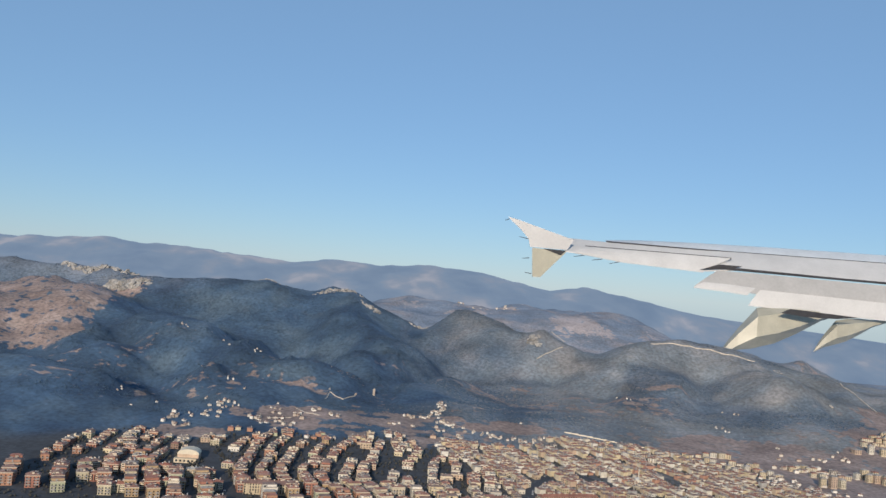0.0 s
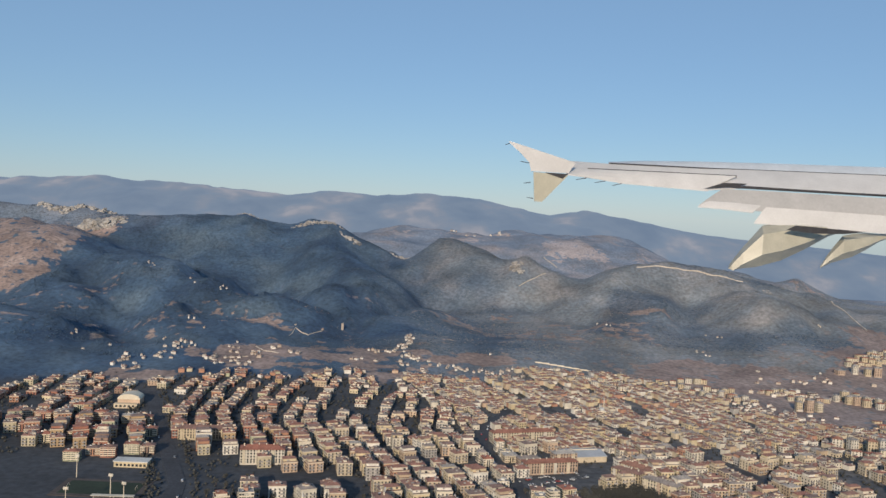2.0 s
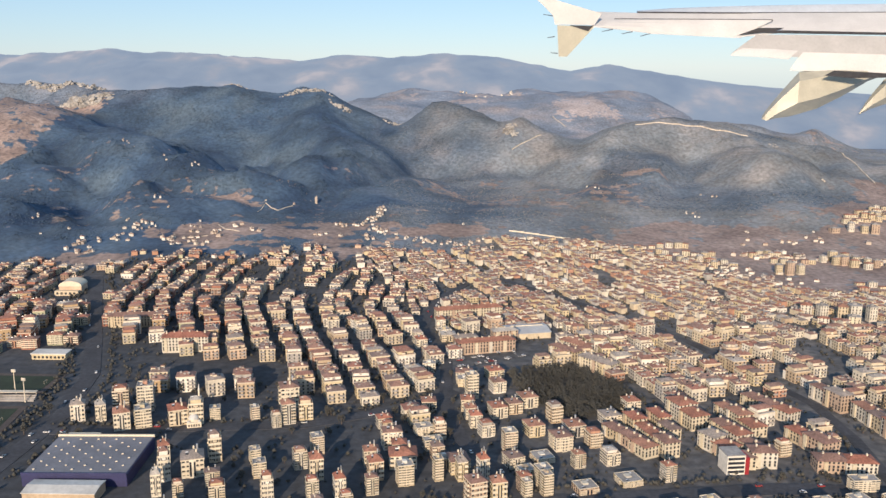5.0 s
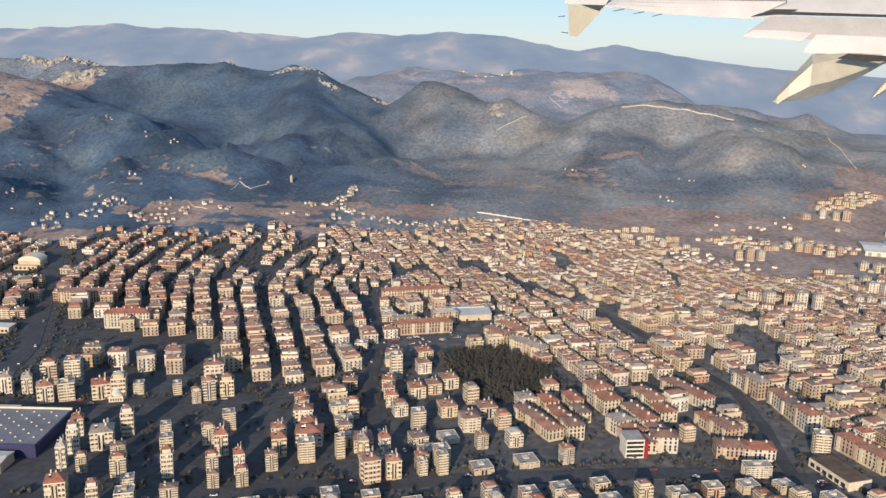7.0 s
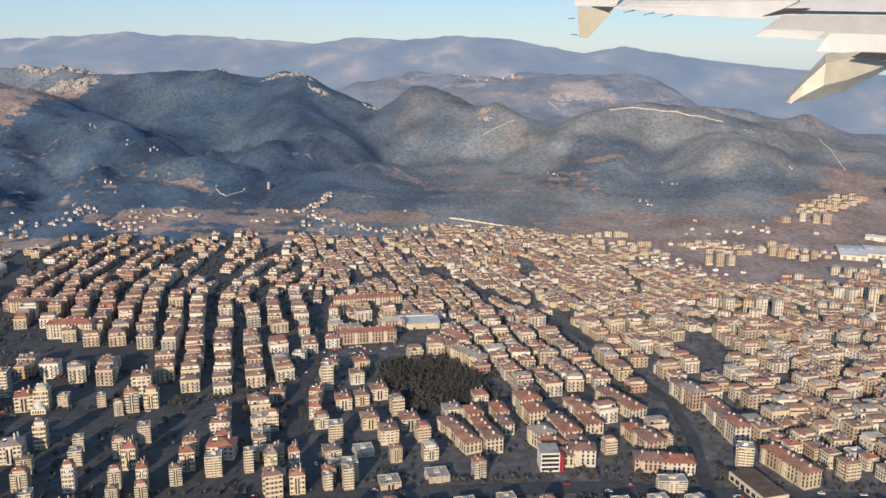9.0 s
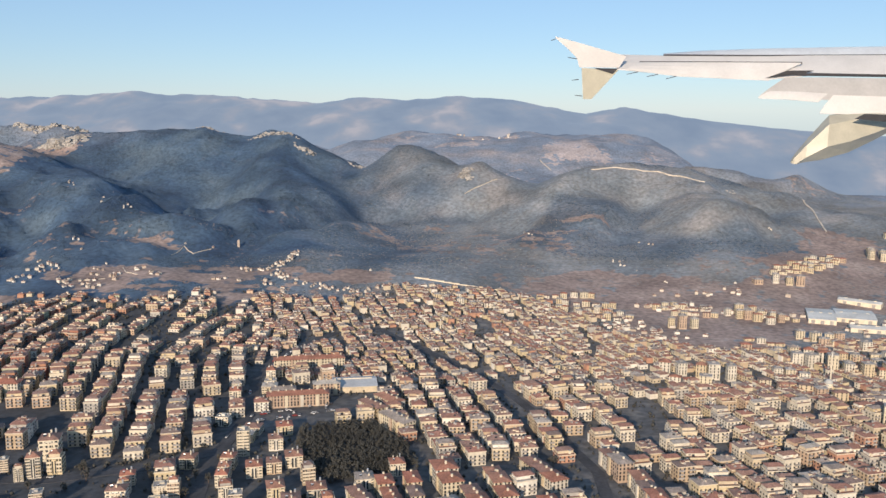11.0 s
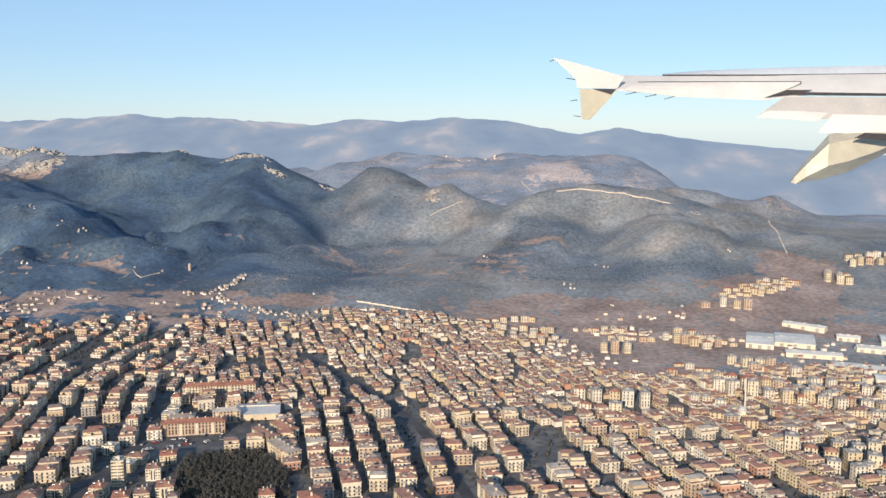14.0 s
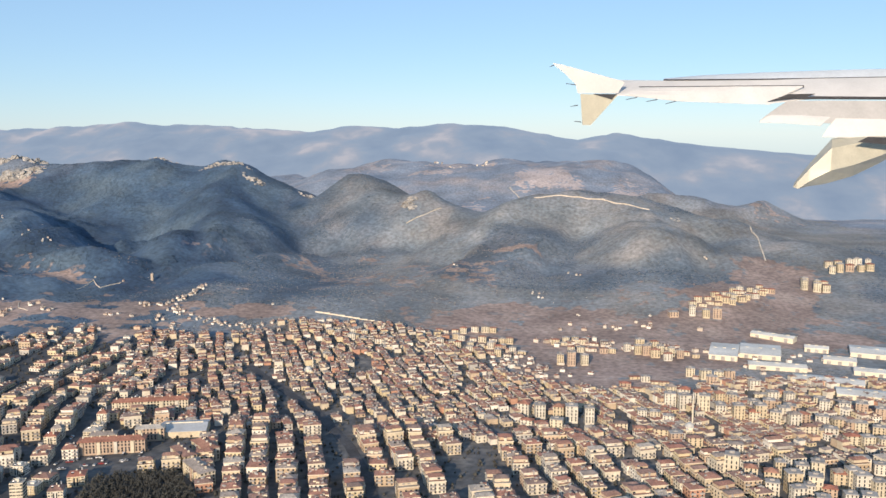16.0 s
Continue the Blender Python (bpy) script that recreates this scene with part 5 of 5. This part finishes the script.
# mosques: a dome on a drum over a square hall, and a slim tower with a pointed cap
def mosque(x, y, s, towers_at, label):
    m = thing("mosque", label, "mosque", on(x, y), 18)
    part("hall", box(bmesh.new(), -5 * s, -5 * s, -2, 5 * s, 5 * s, 4.2 * s, 0.1), white_paint, m)
    part("drum", cylinder(bmesh.new(), 0, 0, 4.2 * s, 5.6 * s, 3.9 * s, 3.8 * s, 20), white_paint, m)
    bm = bmesh.new()
    bmesh.ops.create_uvsphere(bm, u_segments=20, v_segments=12, radius=3.7 * s)
    bmesh.ops.delete(bm, geom=[v for v in bm.verts if v.co.z < -0.02], context="VERTS")
    bmesh.ops.translate(bm, vec=(0, 0, 5.6 * s), verts=bm.verts[:])
    part("dome", bm, lead, m, "grey lead dome")
    for sx, sy in ((-1, -1), (1, -1), (1, 1), (-1, 1)):
        bm = bmesh.new()
        bmesh.ops.create_uvsphere(bm, u_segments=10, v_segments=6, radius=1.3 * s)
        bmesh.ops.translate(bm, vec=(3.6 * s * sx, 3.6 * s * sy, 4.3 * s), verts=bm.verts[:])
        part("small_dome", bm, lead, m)
    for k in range(5):
        part("window", box(bmesh.new(), (-3.9 + k * 1.7) * s, -5.08 * s, 1.2 * s, (-3.0 + k * 1.7) * s, -5.0 * s, 3.0 * s), pane_dark, m)
    for tx, ty, h in towers_at:
        shaft = part("minaret", cylinder(bmesh.new(), tx, ty, -2, h * 0.82, 0.62, 0.5, 12), white_paint, m, "slim white minaret")
        part("gallery", cylinder(bmesh.new(), tx, ty, h * 0.62, h * 0.66, 0.75, 1.0, 12), white_paint, shaft)
        part("cap", cylinder(bmesh.new(), tx, ty, h * 0.82, h, 0.55, 0.02, 12), shed_roof, shaft)
    return m


mosque(-17, 513, 0.75, [(3, 5, 22)], "white mosque with grey dome and one minaret")
mosque(498, 738, 0.8, [(4, 4, 27)], "white mosque with dome and minaret among houses")
mosque(205, 838, 0.7, [(4, 4, 14)], "small white mosque with dome in the old town")

# the exhibition hall with a pale folded roof
roof_pale = material("pale_market_roof", (0.44, 0.45, 0.46), 0.5, grain=(2.0, 0.08), stain=(12.0, 0.12))
market = thing("market_hall", "market hall with pale blue-white metal roof", "building", on(166, 690), 16)
part("wall", box(bmesh.new(), -15, -11, -2, 15, 11, 4.2), wall_paint, market)
part("roof", gable(bmesh.new(), 30, 22, 4.22, 2.2), roof_pale, market, "pale folded metal roof")
part("skylight", box(bmesh.new(), -12, -0.5, 6.1, 12, 0.5, 7.2), white_paint, market)


def long_block(x, y, length, depth, floors, turn, label):
    """A long terrace under one roof, with its storeys of panes and a row of gable dormers."""
    b = thing("terrace", label, "building", on(x, y), turn, "terraces")
    h = floors * 2.1
    part("wall", box(bmesh.new(), -length / 2, -depth / 2, -2, length / 2, depth / 2, h), flat_cream, b)
    tagged(part("window_panes", window_sheet(bmesh.new(), length, depth, floors, 2.1, 2.1, 1.0, rng, 0.03), pane_dark, b), kind="stuff")
    part("roof", hip_roof(bmesh.new(), length, depth, h + 0.22, depth * 0.2), roof_tile, b)
    n = int(length / 5)
    for k in range(n):
        u = -length / 2 + (k + 0.5) * length / n
        part("chimney", box(bmesh.new(), u - 0.35, -0.5, h + depth * 0.1, u + 0.35, 0.5, h + depth * 0.2 + 0.9), white_paint, b)
        if k % 2 == 0:
            part("bay", box(bmesh.new(), u - 1.0, -depth / 2 - 0.7, 0.5, u + 1.0, -depth / 2 - 0.002, h - 0.3), flat_cream, b)
    return b


long_block(137, 650, 40, 9, 4, 18, "long yellow terrace with red-brown tiled roof")
long_block(123, 664, 16, 8, 3, 18, "pale terrace beside the parking ground")
long_block(150, 674, 18, 8, 4, 18, "yellow terrace with tiled roof behind parking")
long_block(123, 728, 52, 9, 4, 18, "long pink-brown terrace with tiled roof")
long_block(190, 637, 22, 8, 4, -44, "cream terrace along the wooded park")
long_block(209, 616, 26, 9, 4, -44, "cream angled terrace beside the wooded park")
long_block(198, 650, 22, 9, 4, -44, "pale yellow terrace with flat-pitched roof")
long_block(-64, 634, 30, 11, 5, 10, "broad brown apartment terrace with tiled roof")
long_block(-120, 684, 36, 10, 4, 8, "red-roofed apartment terrace beside the main road")

for n, ((ax, ay), (bx, by), deep, floors) in enumerate(RANKS):
    run = math.hypot(bx - ax, by - ay) + 4
    count, tilt = max(1, round(run / 13)), math.atan2(by - ay, bx - ax)
    for k in range(count):
        u, v = (k + 0.5) / count, rng.uniform(-0.9, 0.9)
        long_block(ax + u * (bx - ax) - v * math.sin(tilt), ay + u * (by - ay) + v * math.cos(tilt), run / count - 0.15, deep * rng.uniform(0.85, 1.0), floors - 1 + (rng.random() < 0.25), math.degrees(tilt),
                   ("cream terrace with long red tiled roof", "yellow terrace with red-brown hip roof", "rendered terrace with brown tiled roof")[(n + k) % 3])
depot = thing("depot_hall", "low hall with a broad flat brown roof", "building", on(352, 470), -68)
part("wall", box(bmesh.new(), -13, -6.5, -2, 13, 6.5, 4.4), white_paint, depot)
part("roof", box(bmesh.new(), -12.6, -6.1, 4.404, 12.6, 6.1, 4.7), bark, depot)
for k in range(6):
    part("window", box(bmesh.new(), -11.6 + k * 4, -6.58, 1.0, -9.0 + k * 4, -6.503, 3.0), pane_dark, depot)

# the glass-fronted red house by the wide road
red_paint = material("red_panel", (0.30, 0.025, 0.03), 0.5, grain=(1.5, 0.1), stain=(8.0, 0.15))
red_house = thing("office_building", "grey office building with a red panel front", "building", on(259, 482), 10)
part("wall", box(bmesh.new(), -6, -5, -2, 3, 5, 9.5), wall_paint, red_house)
part("front_panel", box(bmesh.new(), 3.003, -5.2, -2, 5.0, 3, 8.6), red_paint, red_house, "bright red panel")
part("roof", box(bmesh.new(), -6.2, -5.2, 9.504, 2.9, 5.2, 9.9), concrete, red_house)
for f in range(4):
    part("window_band", box(bmesh.new(), -5.6, -5.08, 0.8 + f * 2.2, 2.6, -5.003, 2.1 + f * 2.2), pane_dark, red_house)

# works and sheds
for x, y, w, d, turn, label in [(556, 955, 24, 46, -12, "white-roofed factory hall with long ridge"), (588, 960, 34, 40, -12, "wide factory hall with pale sheet roof"), (592, 912, 46, 14, -8, "long white warehouse with pale roof"),
                                (610, 1010, 40, 12, -30, "long pale shed at the edge of fields"), (622, 872, 52, 18, -14, "long warehouse with white wall"), (646, 836, 54, 20, -12, "broad grey-roofed warehouse hall"),
                                (690, 970, 44, 30, -14, "wide factory hall with grey roof"), (650, 940, 26, 16, -14, "small pale factory hall"), (672, 905, 40, 14, -14, "long pale storage shed"), (640, 975, 20, 12, -14, "small yellow-walled storage shed"),
                                (700, 830, 40, 22, -12, "broad pale warehouse hall"), (735, 900, 50, 26, -12, "wide grey-roofed factory hall")]:
    b = thing("factory_hall", label, "factory", on(x, y), turn, "factory halls")
    part("wall", box(bmesh.new(), -w / 2, -d / 2, -3, w / 2, d / 2, 3.6), white_paint, b)
    part("roof", gable(bmesh.new(), w, d, 3.62, 1.4), shed_roof, b)
    for k in range(3):
        u = -w / 2 + (k + 0.5) * w / 3
        part("gate", box(bmesh.new(), u - 1.6, -d / 2 - 0.1, -1, u + 1.6, -d / 2 - 0.003, 2.8), concrete, b)
        part("roof_light", box(bmesh.new(), u - 1.5, -0.6, 4.7, u + 1.5, 0.6, 5.6), white_paint, b)

# the vaulted hall at the foot of the hills
hall = thing("sports_hall", "cream sports hall with a white vaulted roof", "building", on(-206, 765), 6)
part("wall", box(bmesh.new(), -9, -7, -4, 9, 7, 6), wall_paint, hall)
part("roof", prism(bmesh.new(), [(-9.3, 6.004)] + [(-9.3 * math.cos(a), 6.2 + 4.2 * math.sin(a)) for a in [math.pi * k / 14 for k in range(15)]] + [(9.3, 6.004)], -7.3, 7.3), white_paint, hall, "white vaulted roof")
part("porch", box(bmesh.new(), -11, -12, -4, 8, -7.003, 3.2), wall_paint, hall)
for k in range(5):
    part("window", box(bmesh.new(), -9.6 + k * 3.4, -12.08, 0.4, -7.8 + k * 3.4, -12.003, 2.2), pane_dark, hall)

# a long pale boundary wall
bwall = thing("boundary_wall", "long pale boundary wall at the wood's edge", "wall", on(158, 1014), -9)
for k in range(12):
    c_, s_ = math.cos(radians(-9)), math.sin(radians(-9))
    u = k * 8.3 + 4.1
    dz = ground_at(158 + c_ * u, 1014 + s_ * u) - ground_at(158, 1014)
    part("wall_panel", box(bmesh.new(), k * 8.3, -0.3, dz - 3, k * 8.3 + 8.2, 0.3, dz + 1.2 + 0.2 * (k % 2)), white_paint, bwall)


# ---- rocks on the crests ----
def crag(name, x, y, rx_, ry_, h, n, label):
    """Broken rock: many steep weathered blocks sunk into the crest."""
    rock = bmesh.new()
    for k in range(n):
        a, r = rng.uniform(0, 6.283), math.sqrt(rng.random())
        px, py = x + rx_ * r * math.cos(a), y + ry_ * r * math.sin(a)
        s = h * rng.uniform(0.4, 1.0) * (1.15 - 0.6 * r)
        got = bmesh.ops.create_icosphere(rock, subdivisions=2, radius=1.0)
        m = Matrix.Translation((px, py, ground_at(px, py) - 0.15 * s)) @ Euler((rng.uniform(-.5, .5), rng.uniform(-.5, .5), rng.uniform(0, 6))).to_matrix().to_4x4() @ Matrix.Diagonal((s * rng.uniform(0.9, 2.0), s * rng.uniform(0.6, 1.1), s * rng.uniform(0.6, 1.05), 1))
        for v in got["verts"]:
            w = v.co + 0.5 * noise.noise_vector(v.co * 1.6 + Vector((k, k * 2, x)))
            v.co = m @ w
    return tagged(link_mesh(name, rock, limestone), label, "rock", kind="stuff")


CRAGS = [(-690, 1790, 95, 22), (-615, 1655, 60, 26), (-195, 1645, 50, 12), (-130, 1606, 22, 14), (-330, 1675, 30, 10), (-40, 1640, 20, 12), (166, 1500, 12, 22), (566, 1441, 9, 6)]
for (x, y, rx_, ry_), h, n, label in zip(CRAGS, (9, 12, 4, 4.5, 3.2, 4, 4.5, 2.4), (110, 90, 90, 40, 34, 30, 44, 10),
                                         ("pale craggy limestone outcrop on the plateau edge", "broad grey limestone bluff below the plateau", "pale limestone crag on a wooded crest", "pale limestone crag below a wooded crest", "small pale rocks on a wooded crest",
                                          "pale rocks on a wooded saddle", "pale limestone crag down a hillside", "small pale rocks beside the crest track")):
    crag("rock_outcrop", x, y, rx_, ry_, h, n, label)


# ---- woods ----
def clumps(name, pts, sizes, mat, label, category, flat=1.1):
    """Many small crowns, each a lumpy low ball of eight faces, as one mesh."""
    base = np.array([(1, 0, 0), (0, 1, 0), (-1, 0, 0), (0, -1, 0), (0, 0, 1.0), (0, 0, -0.7)], float)
    tri = np.array([(0, 1, 4), (1, 2, 4), (2, 3, 4), (3, 0, 4), (1, 0, 5), (2, 1, 5), (3, 2, 5), (0, 3, 5)])
    n = len(pts)
    gen = np.random.default_rng(5)
    wob = base[None] * (1 + 0.45 * (gen.random((n, 6, 1)) - 0.5))
    ang = gen.random(n) * 6.283
    c, s = np.cos(ang), np.sin(ang)
    rot = np.stack([c[:, None] * wob[..., 0] - s[:, None] * wob[..., 1], s[:, None] * wob[..., 0] + c[:, None] * wob[..., 1], wob[..., 2] * flat], 2)
    verts_ = (pts[:, None, :] + rot * sizes[:, None, None]).reshape(-1, 3)
    faces_ = (tri[None] + 6 * np.arange(n)[:, None, None]).reshape(-1, 3)
    data = bpy.data.meshes.new(name)
    data.vertices.add(len(verts_))
    data.vertices.foreach_set("co", verts_.astype(np.float32).ravel())
    data.loops.add(faces_.size)
    data.loops.foreach_set("vertex_index", faces_.astype(np.int32).ravel())
    data.polygons.add(len(faces_))
    data.polygons.foreach_set("loop_start", np.arange(0, faces_.size, 3, dtype=np.int32))
    data.polygons.foreach_set("loop_total", np.full(len(faces_), 3, dtype=np.int32))
    data.materials.append(mat)
    data.polygons.foreach_set("use_smooth", np.ones(len(faces_), dtype=bool))
    data.update(calc_edges=True)
    return tagged(new(name, data), label, category, kind="stuff")


gen = np.random.default_rng(11)
N = 230000
wx, wy = gen.uniform(-900, 900, N), gen.uniform(900, 1900, N)
b_, t_ = cover(wx, wy, 0 * wx)
dens = (1 - b_) * (1 - t_) * step(-0.55, 0.3, value_noise(wx, wy, 55, 41) + 0.5 * value_noise(wx, wy, 21, 42) + 0.25 * step(1000, 1200, wy))
open_line = np.full(N, 1e9)
for line, width, *_ in TRACKS:
    for (ax, ay), (bx, by) in zip(line, line[1:]):
        s_ = np.clip(((wx - ax) * (bx - ax) + (wy - ay) * (by - ay)) / ((bx - ax) ** 2 + (by - ay) ** 2), 0, 1)
        open_line = np.minimum(open_line, np.hypot(wx - ax - s_ * (bx - ax), wy - ay - s_ * (by - ay)))
keep = (gen.random(N) < dens) & (open_line > np.where(wy > 1200, 9, 5))
for cx, cy, rx_, ry_ in CRAGS:
    keep &= np.hypot((wx - cx) / (rx_ + 6), (wy - cy) / (ry_ + 12)) > 1
wx, wy = wx[keep], wy[keep]
sz = gen.uniform(0.6, 1.6, len(wx))
spot = np.stack([wx, wy, height(wx, wy) + 0.1 * sz], 1)
dark = gen.random(len(wx)) < pines(wx, wy)
clumps("pine_forest", spot[dark], sz[dark], hazy_pine_leaves, "dense dark pine woods on the hills", "forest", 0.3)
clumps("scrub_wood", spot[~dark], sz[~dark], hazy_scrub_leaves, "dry grey-green scrub woods on the hills", "scrub", 0.2)

# pale bare patches and rocks on the dry spur and the slopes round it
bare_rock = material("bare_pale_earth", leaf_colour([(0.0, (0.22, 0.185, 0.165)), (0.6, (0.3, 0.25, 0.215)), (1.0, (0.46, 0.41, 0.36))]), 0.95, grain=(3.0, 0.25), stain=(30.0, 0.2))
N = 3000
px_, py_ = gen.uniform(-20, 420, N), gen.uniform(1040, 1420, N)
on_spur = step(1.2, 0.6, np.hypot((px_ - 185) / 165, (py_ - 1215) / 165)) * step(0.1, 0.5, value_noise(px_ + 0.7 * py_, 0.35 * py_, 34, 71) + 0.7 * value_noise(px_, py_, 15, 72))
hit_ = gen.random(N) < on_spur
for cx, cy, rx_, ry_, n_ in [(346, 1300, 34, 18, 130), (395, 1130, 60, 30, 30), (280, 1090, 70, 30, 30), (520, 1160, 60, 40, 20), (-110, 1140, 40, 14, 40), (-330, 1240, 60, 30, 25), (345, 2255, 75, 60, 60)]:
    px_, py_ = np.append(px_, cx + rx_ * gen.normal(0, 0.5, n_)), np.append(py_, cy + ry_ * gen.normal(0, 0.5, n_))
    hit_ = np.append(hit_, np.ones(n_, bool))
px_, py_ = px_[hit_], py_[hit_]
sz = gen.uniform(0.5, 1.2, len(px_)) ** 1.3
clumps("bare_patches", np.stack([px_, py_, height(px_, py_) + 0.3], 1), sz, bare_rock, "pale bare earth and rock patches on the slopes", "rocks", 0.45)

# gardens and street trees between the houses
N = 30000
wx, wy = gen.uniform(-330, 800, N), gen.uniform(400, 1000, N)
b_, t_ = cover(wx, wy, 0 * wx)
keep = (t_ > 0.4) & (gen.random(N) < 0.75)
wx, wy = wx[keep], wy[keep]
lot_xy = np.array([(l[0], l[1]) for l in lots] + STANDING + [c_[:2] for c_ in CLOSE] + [(x + k * dx, y + k * dy) for x, y, n, dx, dy, w, h in BLOCKS for k in range(n)])
far_from = np.array([np.min((lot_xy[:, 0] - a) ** 2 + (lot_xy[:, 1] - b) ** 2) for a, b in zip(wx, wy)]) > np.where(wy > 712, 26, 40)
clear = np.array([near_line(MAIN_ROAD, a, b) > 7 and near_line(FRONT_ROAD, a, b) > 7 and near_line(BOULEVARD, a, b) > 6 and near_line(STREET, a, b) > 5 and near_line(AVENUE, a, b) > 4.5 and not any(inside(p, a, b) for p in (LOT, MALL, STADIUM, FIELD)) for a, b in zip(wx, wy)])
wx, wy = wx[far_from & clear], wy[far_from & clear]
for line, off in ((MAIN_ROAD, 13), (MAIN_ROAD, -12), (MAIN_ROAD, 18), (FRONT_ROAD, 10), (FRONT_ROAD, -10), (BOULEVARD, 8)):
    for (ax, ay), (bx, by) in zip(line, line[1:]):
        n_ = int(math.hypot(bx - ax, by - ay) * 0.9)
        s_ = gen.random(n_)
        d_ = np.array([bx - ax, by - ay]) / math.hypot(bx - ax, by - ay)
        o_ = off + gen.normal(0, 1.6, n_)
        wx, wy = np.append(wx, ax + s_ * (bx - ax) - d_[1] * o_), np.append(wy, ay + s_ * (by - ay) + d_[0] * o_)
thin = gen.random(len(wx)) < np.where(wy > 700, 0.75, 0.5)
wx, wy = wx[thin], wy[thin]
sz = gen.uniform(0.6, 1.5, len(wx))
clumps("garden_shrubs", np.stack([wx, wy, height(wx, wy) + 0.8 * sz], 1), sz, park_leaves, "dark garden trees and shrubs between the houses", "shrubs")

# the wooded park: crowns of many small clumps
pts, sizes = [], []
for k in range(2600):
    x, y = rng.uniform(148, 236), rng.uniform(528, 625)
    if inside(PARK, x, y):
        h = rng.uniform(3.2, 6.0)
        for q in range(15):
            a = rng.uniform(0, 6.283)
            pts.append((x + 1.3 * math.cos(a) * rng.random(), y + 1.3 * math.sin(a) * rng.random(), h * rng.uniform(0.35, 1.05)))
            sizes.append(rng.uniform(0.28, 0.6))
clumps("park_wood", np.array(pts), np.array(sizes), park_leaves, "dense dark trees of the town park", "trees", 0.8)


def street_tree(h):
    """A tapered trunk with limbs under an uneven crown of many small clumps."""
    t = thing("tree", "dark leafy street tree beside the apartments", "tree", group="street trees")
    bm = cylinder(bmesh.new(), 0, 0, -0.6, h * 0.55, 0.22, 0.12, 7)
    for k in range(4):
        a = k * 1.6 + 0.3
        got = bmesh.ops.create_cone(bm, cap_ends=True, segments=5, radius1=0.09, radius2=0.03, depth=h * 0.35,
                                    matrix=Matrix.Translation((0.45 * math.cos(a), 0.45 * math.sin(a), h * 0.6)) @ Matrix.Rotation(a, 4, "Z") @ Matrix.Rotation(0.7, 4, "Y"))
    part("trunk", bm, bark, t)
    crown = bmesh.new()
    for k in range(46):
        a, r, zz = rng.uniform(0, 6.283), rng.random() ** 0.5, rng.random()
        s = rng.uniform(0.25, 0.5)
        wide = h * 0.36 * (0.5 + math.sin(math.pi * (0.15 + 0.75 * zz)) * 0.6)
        got = bmesh.ops.create_icosphere(crown, subdivisions=1, radius=s)
        d = Vector((wide * r * math.cos(a), wide * r * math.sin(a), h * (0.42 + 0.58 * zz)))
        for v in got["verts"]:
            v.co = v.co * rng.uniform(0.75, 1.25) + d
    part("crown", crown, park_leaves, t)
    return t


kinds = [street_tree(h) for h in (4.2, 5.0, 3.6)]
spots = []
while len(spots) < 125:
    x, y = rng.uniform(-110, 420), rng.uniform(405, 600)
    if min((x - l[0]) ** 2 + (y - l[1]) ** 2 for l in lots + [(a, b) for a, b in STANDING] + [c_[:2] for c_ in CLOSE]) > 42 and free(x, y, 1.0) and not inside(MALL, x, y):
        spots.append((x, y))
for k, (x, y) in enumerate(spots):
    m = pose(*on(x, y), 0, 0, rng.uniform(0, 360)) @ Matrix.Scale(rng.uniform(0.75, 1.15), 4)
    if k < 3:
        kinds[k].matrix_world = m
    else:
        copy_thing(kinds[k % 3], m)

# ---- cars ----
car_paint = material("car_paint", by_object([(0.0, (0.75, 0.75, 0.75)), (0.4, (0.25, 0.26, 0.28)), (0.6, (0.05, 0.05, 0.06)), (0.75, (0.35, 0.04, 0.04)), (0.85, (0.6, 0.6, 0.58))]), 0.3, grain=(0.5, 0.02), stain=(3.0, 0.05))
rubber = material("tyre_rubber", (0.03, 0.03, 0.03), 0.9)
car = thing("car", "parked car with dark windows", "car", group="parked cars")
part("body", prism(bmesh.new(), [(-1.6, 0.25), (1.6, 0.25), (1.62, 0.6), (1.0, 0.68), (-1.45, 0.7), (-1.62, 0.55)], -0.65, 0.65), car_paint, car)
part("cabin", prism(bmesh.new(), [(-1.25, 0.7), (0.85, 0.69), (0.4, 1.06), (-0.9, 1.08)], -0.56, 0.56), pane_dark, car)
part("roof", box(bmesh.new(), -0.88, -0.54, 1.083, 0.38, 0.54, 1.12), car_paint, car)
for wx_ in (-1.0, 1.0):
    for wy_ in (-0.6, 0.6):
        bm = bmesh.new()
        bmesh.ops.create_cone(bm, cap_ends=True, segments=10, radius1=0.25, radius2=0.25, depth=0.18, matrix=Matrix.Translation((wx_, wy_, 0.25)) @ Matrix.Rotation(math.pi / 2, 4, "X"))
        part("wheel", bm, rubber, car)
places = []
for k in range(28):
    s = rng.random()
    places.append((118 + 44 * s + rng.uniform(-1, 1), 622 + 26 * s + rng.choice((-7, 0, 6, 8)), 18 + rng.choice((0, 90))))
for line, n, off in ((FRONT_ROAD, 20, 3.0), (BOULEVARD, 10, 2.4), (STREET, 12, 2.2), (MAIN_ROAD, 14, 3.0)):
    for k in range(n):
        q = rng.randrange(len(line) - 1)
        (ax, ay), (bx, by), s = line[q], line[q + 1], rng.random()
        d = Vector((bx - ax, by - ay)).normalized()
        side = rng.choice((-1, 1)) * off
        places.append((ax + (bx - ax) * s - d.y * side, ay + (by - ay) * s + d.x * side, math.degrees(math.atan2(d.y, d.x))))
for k, (x, y, turn) in enumerate(places):
    m = pose(*on(x, y, 0.32), 0, 0, turn)
    if k == 0:
        car.matrix_world = m
    else:
        copy_thing(car, m)
